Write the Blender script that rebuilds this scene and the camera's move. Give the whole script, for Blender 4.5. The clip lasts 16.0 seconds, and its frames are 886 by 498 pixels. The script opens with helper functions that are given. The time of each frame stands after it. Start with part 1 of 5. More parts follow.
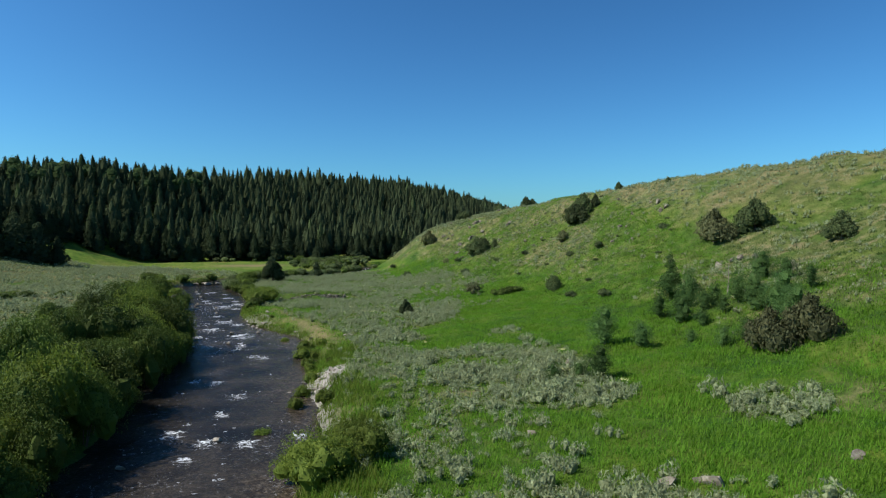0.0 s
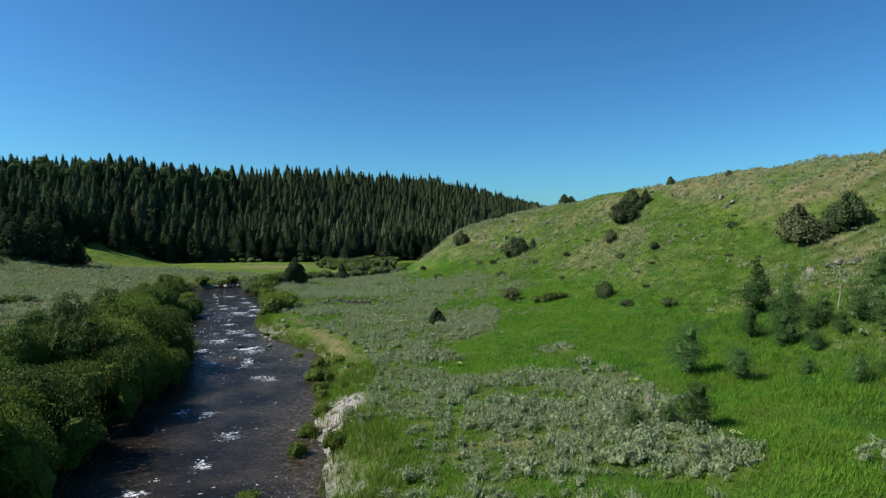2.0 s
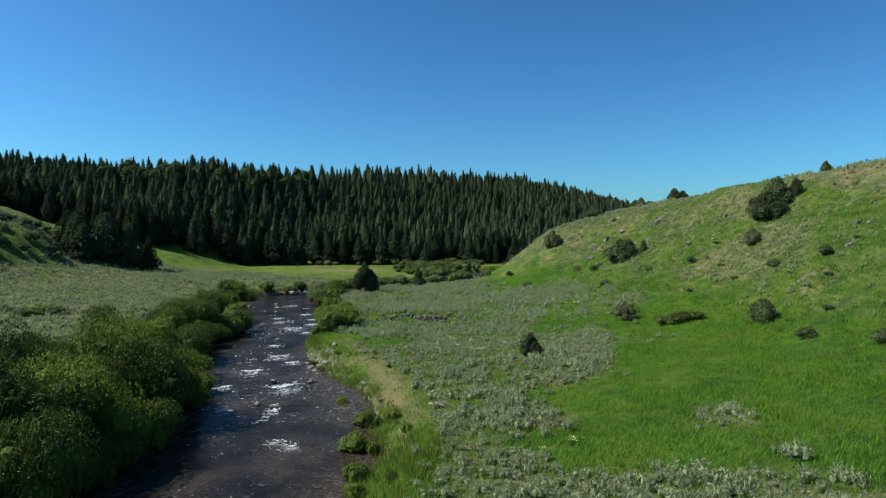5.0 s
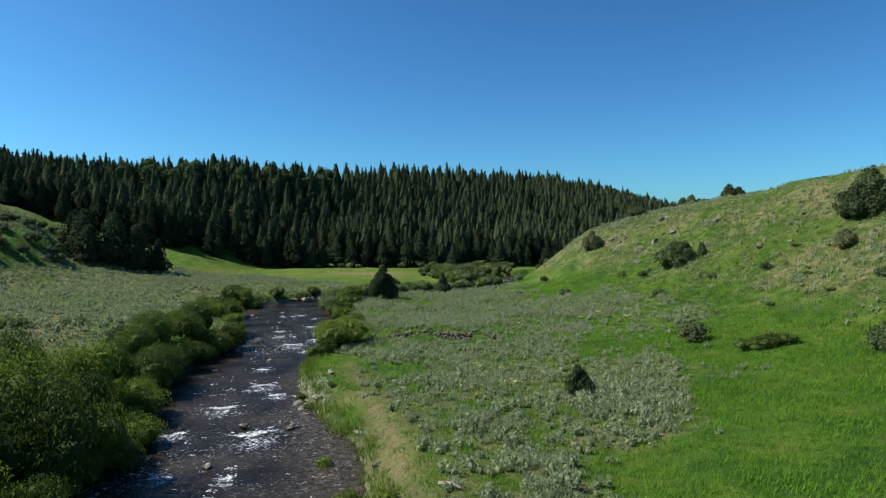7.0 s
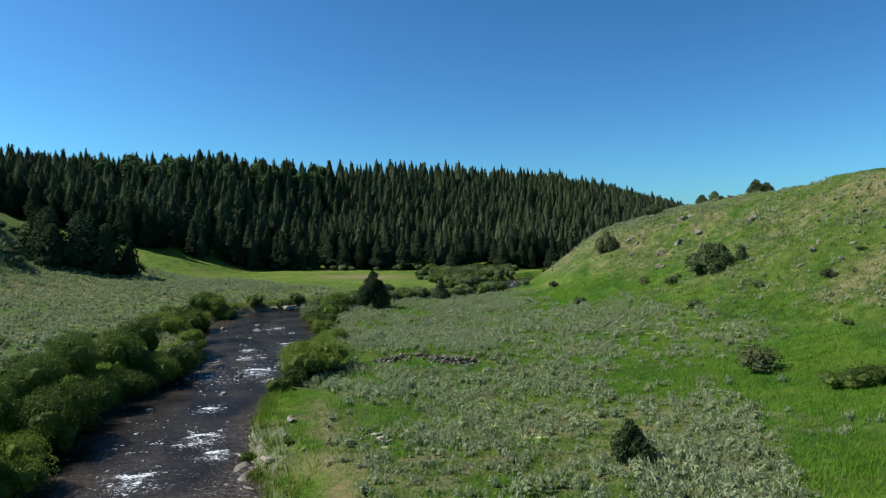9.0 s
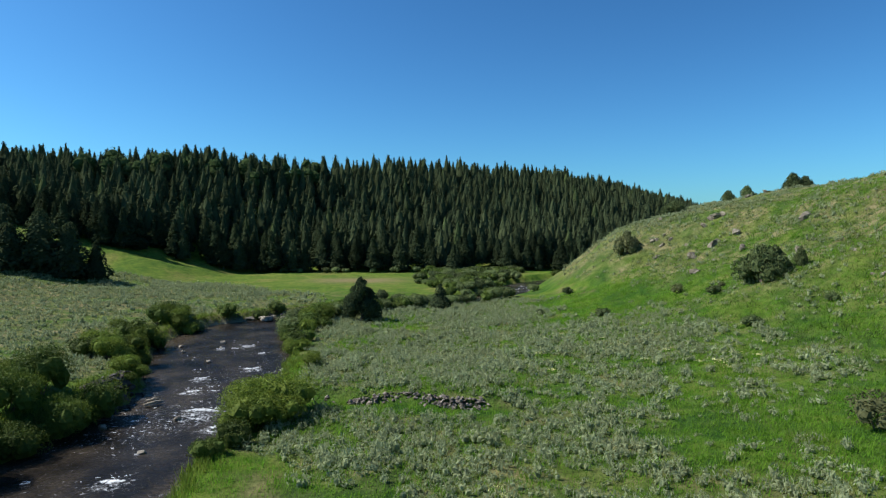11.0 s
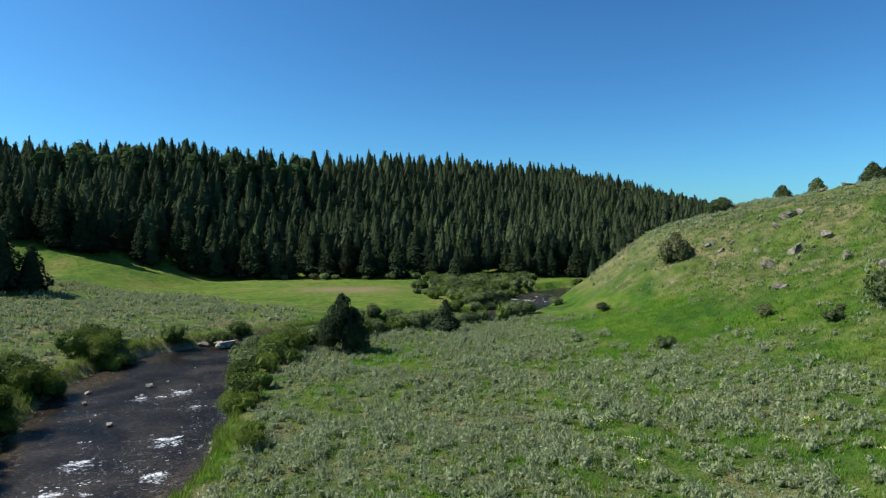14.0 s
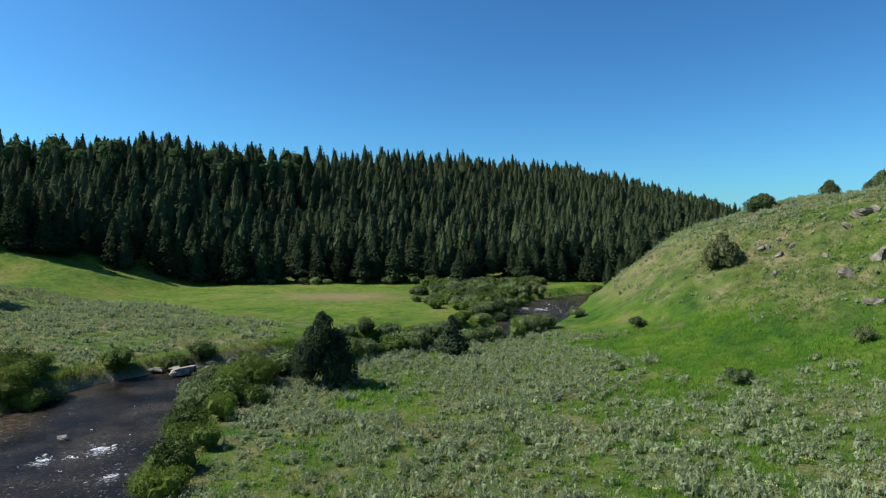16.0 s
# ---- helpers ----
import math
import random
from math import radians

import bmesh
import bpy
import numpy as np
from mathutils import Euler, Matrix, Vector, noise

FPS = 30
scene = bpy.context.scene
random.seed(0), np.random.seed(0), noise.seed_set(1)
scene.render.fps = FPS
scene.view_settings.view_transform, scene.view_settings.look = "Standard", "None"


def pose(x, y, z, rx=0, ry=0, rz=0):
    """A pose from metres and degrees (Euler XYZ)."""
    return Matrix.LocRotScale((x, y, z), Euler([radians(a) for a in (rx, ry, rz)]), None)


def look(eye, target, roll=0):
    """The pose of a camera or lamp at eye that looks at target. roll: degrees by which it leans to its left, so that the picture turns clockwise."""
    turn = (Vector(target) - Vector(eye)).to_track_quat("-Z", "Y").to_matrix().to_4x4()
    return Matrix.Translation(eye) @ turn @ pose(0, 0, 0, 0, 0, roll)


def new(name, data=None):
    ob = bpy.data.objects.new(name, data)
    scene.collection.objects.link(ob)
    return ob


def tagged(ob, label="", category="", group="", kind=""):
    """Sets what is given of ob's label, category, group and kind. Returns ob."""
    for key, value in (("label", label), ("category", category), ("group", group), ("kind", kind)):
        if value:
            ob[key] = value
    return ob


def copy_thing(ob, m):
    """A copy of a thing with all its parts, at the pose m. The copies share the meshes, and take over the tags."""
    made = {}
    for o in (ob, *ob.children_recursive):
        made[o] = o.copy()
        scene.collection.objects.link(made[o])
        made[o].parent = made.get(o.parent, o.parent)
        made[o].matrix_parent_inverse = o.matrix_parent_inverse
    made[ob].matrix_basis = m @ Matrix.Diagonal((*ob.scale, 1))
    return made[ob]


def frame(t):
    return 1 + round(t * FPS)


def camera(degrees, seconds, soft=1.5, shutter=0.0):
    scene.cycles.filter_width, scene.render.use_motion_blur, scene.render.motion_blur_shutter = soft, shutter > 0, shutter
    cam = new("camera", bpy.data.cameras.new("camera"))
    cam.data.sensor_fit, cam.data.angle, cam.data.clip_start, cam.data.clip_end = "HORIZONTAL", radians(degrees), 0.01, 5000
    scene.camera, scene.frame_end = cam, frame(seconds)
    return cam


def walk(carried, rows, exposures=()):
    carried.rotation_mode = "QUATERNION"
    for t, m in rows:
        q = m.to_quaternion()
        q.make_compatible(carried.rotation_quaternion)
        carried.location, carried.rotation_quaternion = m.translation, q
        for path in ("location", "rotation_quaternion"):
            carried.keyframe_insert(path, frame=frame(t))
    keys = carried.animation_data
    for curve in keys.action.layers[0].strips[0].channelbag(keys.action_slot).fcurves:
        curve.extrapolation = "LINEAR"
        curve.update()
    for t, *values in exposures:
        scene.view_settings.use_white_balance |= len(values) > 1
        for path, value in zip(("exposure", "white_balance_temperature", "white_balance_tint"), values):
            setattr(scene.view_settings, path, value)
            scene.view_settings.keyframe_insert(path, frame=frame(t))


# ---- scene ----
cam = camera(72.4, 16.0, soft=1.2)
PATH = [
    (0, (0.605, -2.349, 13.181), (0.662, -0.351, 13.126), 0.0),
    (0.5, (0.493, 0.096, 13.204), (0.458, 2.095, 13.149), -0.1),
    (1, (0.398, 2.572, 13.204), (0.356, 4.57, 13.149), -0.0),
    (1.5, (0.339, 5.245, 13.167), (0.297, 7.243, 13.112), -0.1),
    (2, (0.162, 7.979, 13.114), (0.119, 9.978, 13.059), -0.0),
    (2.5, (0.031, 10.832, 13.106), (-0.013, 12.831, 13.052), -0.0),
    (3, (-0.129, 13.782, 13.118), (-0.174, 15.781, 13.064), 0.0),
    (3.5, (-0.383, 16.81, 13.116), (-0.428, 18.809, 13.06), 0.0),
    (4, (-0.634, 19.899, 13.119), (-0.679, 21.898, 13.064), 0.0),
    (4.5, (-0.902, 23.134, 13.116), (-0.959, 25.133, 13.061), -0.0),
    (5, (-1.227, 26.483, 13.068), (-1.548, 28.456, 13.017), -0.2),
    (5.2, (-1.357, 27.804, 13.053), (-1.776, 29.759, 13.004), -0.2),
    (7.3, (-2.956, 41.329, 13.046), (-3.376, 43.284, 12.999), -0.2),
    (7.5, (-3.163, 42.58, 13.049), (-3.584, 44.535, 13.002), -0.2),
    (8, (-3.825, 45.675, 13.083), (-4.243, 47.631, 13.036), -0.2),
    (8.5, (-4.485, 48.794, 13.144), (-4.903, 50.749, 13.096), -0.2),
    (9, (-5.243, 51.913, 13.155), (-5.659, 53.869, 13.108), -0.2),
    (9.2, (-5.555, 53.174, 13.154), (-5.969, 55.13, 13.107), -0.2),
    (11.3, (-8.23, 67.079, 13.332), (-8.652, 69.033, 13.282), -0.2),
    (11.5, (-8.589, 68.401, 13.333), (-9.011, 70.356, 13.283), -0.1),
    (12, (-9.493, 71.72, 13.32), (-9.913, 73.675, 13.27), -0.2),
    (12.5, (-10.337, 75.014, 13.319), (-10.756, 76.969, 13.272), -0.2),
    (13, (-11.223, 78.271, 13.325), (-11.639, 80.226, 13.279), -0.2),
    (13.5, (-12.085, 81.528, 13.367), (-12.5, 83.484, 13.323), -0.2),
    (14, (-12.987, 84.673, 13.412), (-13.402, 86.629, 13.368), -0.2),
    (14.5, (-13.909, 87.891, 13.455), (-14.322, 89.847, 13.411), -0.2),
    (15, (-14.766, 91.114, 13.486), (-15.178, 93.071, 13.443), -0.2),
    (15.5, (-15.61, 94.328, 13.522), (-16.021, 96.285, 13.48), -0.2),
    (16, (-16.512, 97.539, 13.582), (-16.921, 99.496, 13.539), -0.2),
]
walk(cam, [(t, look(eye, target, roll)) for t, eye, target, roll in PATH],
     exposures=[(0, 0.34), (4.5, 0.35), (9, 0.42), (16, 0.50)])

# ---------------------------------------------------------------- light
SUN_AZ, SUN_EL = -100.0, 46.0          # degrees, azimuth clockwise from +y
to_sun = Vector((math.sin(radians(SUN_AZ)) * math.cos(radians(SUN_EL)),
                 math.cos(radians(SUN_AZ)) * math.cos(radians(SUN_EL)), math.sin(radians(SUN_EL))))
sun = new("sun", bpy.data.lights.new("sun", "SUN"))
sun.data.energy, sun.data.angle, sun.data.color = 5.0, radians(0.55), (1.0, 0.95, 0.86)
sun.matrix_world = look(to_sun * 500, (0, 0, 0))
world = bpy.data.worlds.new("sky")
scene.world = world
world.use_nodes = True
wn, wl = world.node_tree.nodes, world.node_tree.links
sky = wn.new("ShaderNodeTexSky")
sky.sky_type, sky.sun_disc = "NISHITA", False
sky.sun_elevation, sky.sun_rotation = radians(SUN_EL), radians(SUN_AZ)
sky.altitude, sky.air_density, sky.dust_density, sky.ozone_density = 1900, 1.2, 3.5, 3.0
clear = wn.new("ShaderNodeMix")          # the deep blue of dry mountain air
clear.data_type, clear.blend_type = "RGBA", "MULTIPLY"
clear.inputs[0].default_value, clear.inputs[7].default_value = 1.0, (0.0565, 0.0970, 0.1125, 1)
wl.new(sky.outputs["Color"], clear.inputs[6])
deep = wn.new("ShaderNodeGamma")
deep.inputs["Gamma"].default_value = 1.3
wl.new(clear.outputs[2], deep.inputs["Color"])
wl.new(deep.outputs[0], wn["Background"].inputs["Color"])
wn["Background"].inputs["Strength"].default_value = 1.08

# ---------------------------------------------------------------- small tools
rng = np.random.default_rng(7)


def lattice(ix, iy, seed):
    """A hashed value in 0..1 for each lattice node."""
    h = (ix * 374761393 + iy * 668265263 + seed * 1442695041) & 0xFFFFFFFF
    h = ((h ^ (h >> 13)) * 1274126177) & 0xFFFFFFFF
    return ((h ^ (h >> 16)) & 0xFFFF) / 65535.0


def vnoise(x, y, size, seed=0):
    """Smooth value noise, 0..1."""
    x, y = np.asarray(x, float) / size + 1000, np.asarray(y, float) / size + 1000
    ix, iy = np.floor(x).astype(np.int64), np.floor(y).astype(np.int64)
    fx, fy = x - ix, y - iy
    fx, fy = fx * fx * (3 - 2 * fx), fy * fy * (3 - 2 * fy)
    a = lattice(ix, iy, seed) * (1 - fx) + lattice(ix + 1, iy, seed) * fx
    b = lattice(ix, iy + 1, seed) * (1 - fx) + lattice(ix + 1, iy + 1, seed) * fx
    return a * (1 - fy) + b * fy


def fbm(x, y, size, seed=0, octaves=3):
    total, weight, out = 0.0, 1.0, 0.0
    for n in range(octaves):
        out = out + weight * vnoise(x, y, size / 2 ** n, seed + 17 * n)
        total, weight = total + weight, weight * 0.5
    return out / total


def ease(v):
    v = np.clip(v, 0, 1)
    return v * v * (3 - 2 * v)


# ---------------------------------------------------------------- lie of the land
# river: centre x, y and half width
RIVER = [(-13, -60, 6.5), (-12.5, 0, 6.5), (-13, 29, 6.4), (-14.4, 39, 6.6), (-16.8, 47, 6.6), (-18, 57, 7), (-20.5, 65, 7.1),
         (-24, 73, 6.6), (-29.8, 82, 5.8), (-34, 93, 5.6), (-36.5, 105, 5.0), (-38.8, 113, 5.6), (-43, 120, 6.6), (-46.8, 127, 7.2),
         (-50.2, 134, 7.2), (-52.6, 141, 6.6), (-51, 148, 6), (-46, 156, 5.2), (-40.5, 164.5, 5), (-33.5, 172, 4.8), (-27, 179, 4.5),
         (-23.2, 189, 4.6), (-21.4, 200, 5.4), (-19.8, 215, 5.6), (-15, 232, 5.2), (-4, 246, 4.5), (15, 256, 5), (60, 272, 5)]
# east hill: for a line of constant y, the x at which the ground reaches 1.8, 4, 8, 14, 20 m, then x and z of the brow
HILL = [(-60, 6, 24, 36, 48, 60, 78, 27), (40, 6, 22, 34, 51, 65, 78, 24), (70, 6, 23, 32.5, 50, 62, 72, 23.4),
        (95, 6, 20.5, 27, 36.5, 46, 60, 24.8), (115, 0, 14, 22, 33, 43, 54, 24.8), (125, -3, 10, 19, 31, 39.5, 50, 24), (137, -8, 4, 15, 26, 33, 44, 23),
        (150, -9, 3, 12, 21, 30, 40, 22.5), (165, -10, -2, 8, 18, 27, 37, 22), (178, -13, -10, -5.5, 7, 26, 36, 21.2),
        (195, -14, -12, -5.4, -0.6, 24, 31, 20.6), (208, -13.5, -11.5, -5.2, 0.6, 24, 30, 20.4), (220, -12, -8.5, -4, 5, 24, 30, 20.2), (235, -8, -4.5, 0, 9, 22, 28, 20), (300, 6, 10, 16, 26, 40, 50, 20)]
# forest slope: for a line of constant x, y of the wood's edge, then y and z of its crest
WOODS = [(-420, 160, 240, 46), (-260, 185, 250, 38), (-175, 196, 256, 33.6), (-135, 207, 268, 33), (-115, 224, 290, 33.3), (-94, 241, 319, 35.4), (-60, 247, 365, 38),
         (-20, 258, 424, 40), (20, 270, 470, 35.5), (60, 282, 520, 27.5), (90, 290, 550, 17), (120, 296, 580, 6), (200, 310, 620, 2), (320, 330, 660, 2)]
LEVELS = (1.8, 4, 8, 14, 20)
STEP, X0, X1, Y0, Y1 = 2.0, -440.0, 320.0, -100.0, 720.0


def spread(table, at):
    """The table's columns at each value of its first column, softened."""
    t = np.array(table, float)
    dense = np.arange(t[0, 0], t[-1, 0] + 1)
    out = []
    kernel = np.exp(-np.linspace(-2, 2, 17) ** 2)
    for c in range(1, t.shape[1]):
        v = np.interp(dense, t[:, 0], t[:, c])
        v = np.convolve(np.pad(v, 8, mode="edge"), kernel / kernel.sum(), "valid")
        out.append(np.interp(at, dense, v))
    return out


def catmull(pts, per=12):
    p = np.array([pts[0], *pts, pts[-1]], float)
    out = []
    for k in range(1, len(p) - 2):
        u = np.linspace(0, 1, per, endpoint=False)[:, None]
        a, b, c, d = p[k - 1:k + 3]
        out.append(0.5 * (2 * b + (c - a) * u + (2 * a - 5 * b + 4 * c - d) * u ** 2 + (3 * b - a - 3 * c + d) * u ** 3))
    return np.concatenate(out + [p[-1:]])


STREAM = catmull(RIVER)
flow = np.gradient(STREAM[:, :2], axis=0)
flow /= np.linalg.norm(flow, axis=1)[:, None]
STREAM_LENGTH = np.r_[0, np.cumsum(np.linalg.norm(np.diff(STREAM[:, :2], axis=0), axis=1))]


def river_off(x, y):
    """Metres from the water's edge (below 0: in the water), the side (1: east bank) and the station, for each point."""
    x, y = np.ravel(np.asarray(x, float)), np.ravel(np.asarray(y, float))
    off, side, station = np.full(len(x), 400.0), np.where(x < -40, -1.0, 1.0), np.zeros(len(x))
    near = np.flatnonzero((x > -130) & (x < 110) & (y > -100) & (y < 330))
    for part_ in np.array_split(near, max(1, len(near) // 20000)):
        d2 = (x[part_, None] - STREAM[None, :, 0]) ** 2 + (y[part_, None] - STREAM[None, :, 1]) ** 2
        k = d2.argmin(1)
        dx, dy = x[part_] - STREAM[k, 0], y[part_] - STREAM[k, 1]
        off[part_] = np.sqrt(d2[np.arange(len(part_)), k]) - STREAM[k, 2]
        side[part_] = np.where(flow[k, 1] * dx - flow[k, 0] * dy > 0, 1, -1)
        station[part_] = STREAM_LENGTH[k]
    return off, side, station


def coarse_land():
    gx, gy = np.arange(X0, X1 + 1, STEP), np.arange(Y0, Y1 + 1, STEP)
    x, y = np.meshgrid(gx, gy, indexing="ij")
    xs, ys = x.ravel(), y.ravel()
    off, side, _ = river_off(xs, ys)
    # flood plain: east bank nearly flat, west bank rising gently to the north meadow
    west = (side < 0) & (off > 0)
    low = ease((ys - 100) / 20)
    rise = 1.9 - 0.8 * low + (0.05 + 0.012 * low) * np.clip(off, 0, 60)
    north = ease((ys - 150) / 55)
    z = np.where(west, rise * (1 - north) + (1.35 + 0.004 * np.clip(ys - 200, 0, 60)) * north, 1.35)
    # east hill
    cols = spread(HILL, np.clip(ys, -60, 300))
    east = np.full(len(xs), 1.0)
    levels = [c for c in LEVELS] + [cols[6]]
    z0, xa = z.copy(), cols[0] - 6
    za = z0
    for n in range(6):
        zb, xb = levels[n], cols[n]
        inside = (xs >= xa) & (xs < xb)
        east = np.where(inside, za + (zb - za) * (xs - xa) / np.maximum(xb - xa, 0.5), east)
        xa, za = xb, zb
    brow = xs >= cols[5]
    east = np.where(brow, cols[6] + 0.03 * np.clip(xs - cols[5], 0, 120), east)
    east = z + (east - z) * (1 - ease((ys - 238) / 60))
    z = np.where((xs > cols[0] - 6) & (side > 0), np.maximum(z, east), z)
    # west rise
    foot = np.interp(ys, [60, 120, 180, 222, 245], [-104, -100, -94, -101, -112])
    up = np.clip(foot - xs, 0, 110)
    knoll = ease((205 - ys) / 15)
    d = np.interp(ys, [130, 155, 165, 185, 205], [-111, -113, -118, -127, -138]) - xs
    bench = 9.5 + 0.25 * np.clip(ys - 150, -20, 20)     # the grassy track across the knoll
    steep_ = 0.13 * np.clip(up, 0, 19) + 0.74 * np.clip(d, 0, bench) + 0.08 * np.clip(d - bench, 0, 4.5) + 0.8 * np.clip(d - bench - 4.5, 0, 17 - bench) + 0.2 * np.clip(d - 21.5, 0, 80)
    steep_ = np.where(d > 0, steep_, 0.13 * np.clip(up, 0, 19) + 0.06 * np.clip(up - 19, 0, 30))
    z = z + np.where(west, (0.26 * up * (1 - knoll) + steep_ * knoll) * ease(up / 12), 0)
    # wooded slope
    ye, yc, zc = spread(WOODS, np.clip(xs, -420, 320))
    u = np.clip((ys - ye) / (yc - ye), 0, 1)
    u = 0.25 * ease(u) + 0.75 * u
    zc = zc + 0.6
    z = np.where(ys > ye, np.maximum(z, z + (np.maximum(zc, z) - z) * u), z)
    z = z.reshape(x.shape)
    k = np.exp(-np.linspace(-1.8, 1.8, 7) ** 2)
    k /= k.sum()
    for _ in range(1):
        z = np.apply_along_axis(lambda v: np.convolve(np.pad(v, 3, mode="edge"), k, "valid"), 0, z)
        z = np.apply_along_axis(lambda v: np.convolve(np.pad(v, 3, mode="edge"), k, "valid"), 1, z)
    return z


LAND = coarse_land()


def ground_z(x, y, full=False):
    """Height of the ground at each point (and what river_off() gives)."""
    shape = np.shape(x)
    x, y = np.ravel(np.asarray(x, float)), np.ravel(np.asarray(y, float))
    u = np.clip((x - X0) / STEP, 0, LAND.shape[0] - 1.001)
    v = np.clip((y - Y0) / STEP, 0, LAND.shape[1] - 1.001)
    i, j = u.astype(int), v.astype(int)
    fu, fv = u - i, v - j
    z = (LAND[i, j] * (1 - fu) + LAND[i + 1, j] * fu) * (1 - fv) + (LAND[i, j + 1] * (1 - fu) + LAND[i + 1, j + 1] * fu) * fv
    off, side, station = river_off(x, y)
    steep = ease((z - 2.2) / 5)
    z = z + (fbm(x, y, 9, 3) - 0.5) * (0.5 + 1.8 * steep) + (fbm(x, y, 2.2, 5, 2) - 0.5) * (0.16 + 0.6 * steep)
    off = off + (fbm(x, y, 5, 11) - 0.5) * 1.6
    # the small scarp with the stone ledge
    z = z + 0.8 * ease((y - 105.5) / 0.8) * ease((124 - y) / 16) * ease((x + 29) / 2.5) * ease((-10 - x) / 4)
    # banks: the west one steep, the east one flat with bars of gravel
    width = np.where(side < 0, 1.6, 2.2 + 2.2 * ease((station - 85) / 15) * ease((150 - station) / 15))
    wet = -0.25 - 0.35 * ease(-off / 3)
    bank = ease(off / width)
    z = np.where(off < width, wet * (1 - bank) + z * bank, z)
    if full:
        return z, off, side, station
    return z.reshape(shape) if shape else float(z[0])

# ---------------------------------------------------------------- materials
def ramp_node(n, l, src, stops):
    r = n.new("ShaderNodeValToRGB")
    e = r.color_ramp.elements
    while len(e) < len(stops):
        e.new(0.5)
    for k, (at, col) in enumerate(stops):
        e[k].position, e[k].color = at, (*col, 1)
    l.new(src, r.inputs[0])
    return r.outputs[0]


def noise_node(n, l, scale, detail=3, vector=None, rough=0.55):
    t = n.new("ShaderNodeTexNoise")
    t.inputs["Scale"].default_value, t.inputs["Detail"].default_value, t.inputs["Roughness"].default_value = scale, detail, rough
    if vector is not None:
        l.new(vector, t.inputs["Vector"])
    return t.outputs["Fac"]


def mix_node(n, l, fac, a, b, kind="MIX"):
    m = n.new("ShaderNodeMix")
    m.data_type, m.blend_type = "RGBA", kind
    for sock, v in ((m.inputs[0], fac), (m.inputs[6], a), (m.inputs[7], b)):
        if isinstance(v, (int, float)):
            sock.default_value = v
        elif isinstance(v, tuple):
            sock.default_value = (*v, 1)
        else:
            l.new(v, sock)
    return m.outputs[2]


def begin(name):
    m = bpy.data.materials.new(name)
    m.use_nodes = True
    n, l = m.node_tree.nodes, m.node_tree.links
    return m, n, l, n["Principled BSDF"]


def world_place(n):
    return n.new("ShaderNodeNewGeometry").outputs["Position"]


def foliage(name, dark, light, glow, rough=0.75, varied="object", tone=None, shine=0.2, relief=0.0):
    """Leaves: two greens mixed leaf by leaf and plant by plant, with some light passing through."""
    m, n, l, b = begin(name)
    geo, info = n.new("ShaderNodeNewGeometry"), n.new("ShaderNodeObjectInfo")
    base = mix_node(n, l, geo.outputs["Random Per Island"], dark, light)
    big = noise_node(n, l, 0.35, 2, geo.outputs["Position"])
    hsv = n.new("ShaderNodeHueSaturation")
    val = n.new("ShaderNodeMapRange")
    val.inputs[3].default_value, val.inputs[4].default_value = (0.58, 1.35) if varied == "object" else (0.72, 1.3)
    l.new(info.outputs["Random"] if varied == "object" else big, val.inputs[0])
    l.new(val.outputs[0], hsv.inputs["Value"])
    hue = n.new("ShaderNodeMapRange")
    hue.inputs[3].default_value, hue.inputs[4].default_value = 0.485, 0.515
    l.new(big, hue.inputs[0])
    l.new(hue.outputs[0], hsv.inputs["Hue"])
    l.new(base, hsv.inputs["Color"])
    col = hsv.outputs["Color"]
    if tone:
        a = n.new("ShaderNodeAttribute")
        a.attribute_name = tone
        col = mix_node(n, l, 1.0, col, a.outputs["Color"], "MULTIPLY")
    l.new(col, b.inputs["Base Color"])
    b.inputs["Roughness"].default_value = rough
    b.inputs["Specular IOR Level"].default_value = shine
    if relief:
        bp = n.new("ShaderNodeBump")
        bp.inputs["Strength"].default_value, bp.inputs["Distance"].default_value = 1.0, relief
        l.new(noise_node(n, l, 9.0, 3, geo.outputs["Position"], 0.7), bp.inputs["Height"])
        l.new(bp.outputs[0], b.inputs["Normal"])
    tr, mx = n.new("ShaderNodeBsdfTranslucent"), n.new("ShaderNodeMixShader")
    l.new(col, tr.inputs["Color"])
    mx.inputs[0].default_value = glow
    l.new(b.outputs[0], mx.inputs[1])
    l.new(tr.outputs[0], mx.inputs[2])
    l.new(mx.outputs[0], n["Material Output"].inputs["Surface"])
    return m


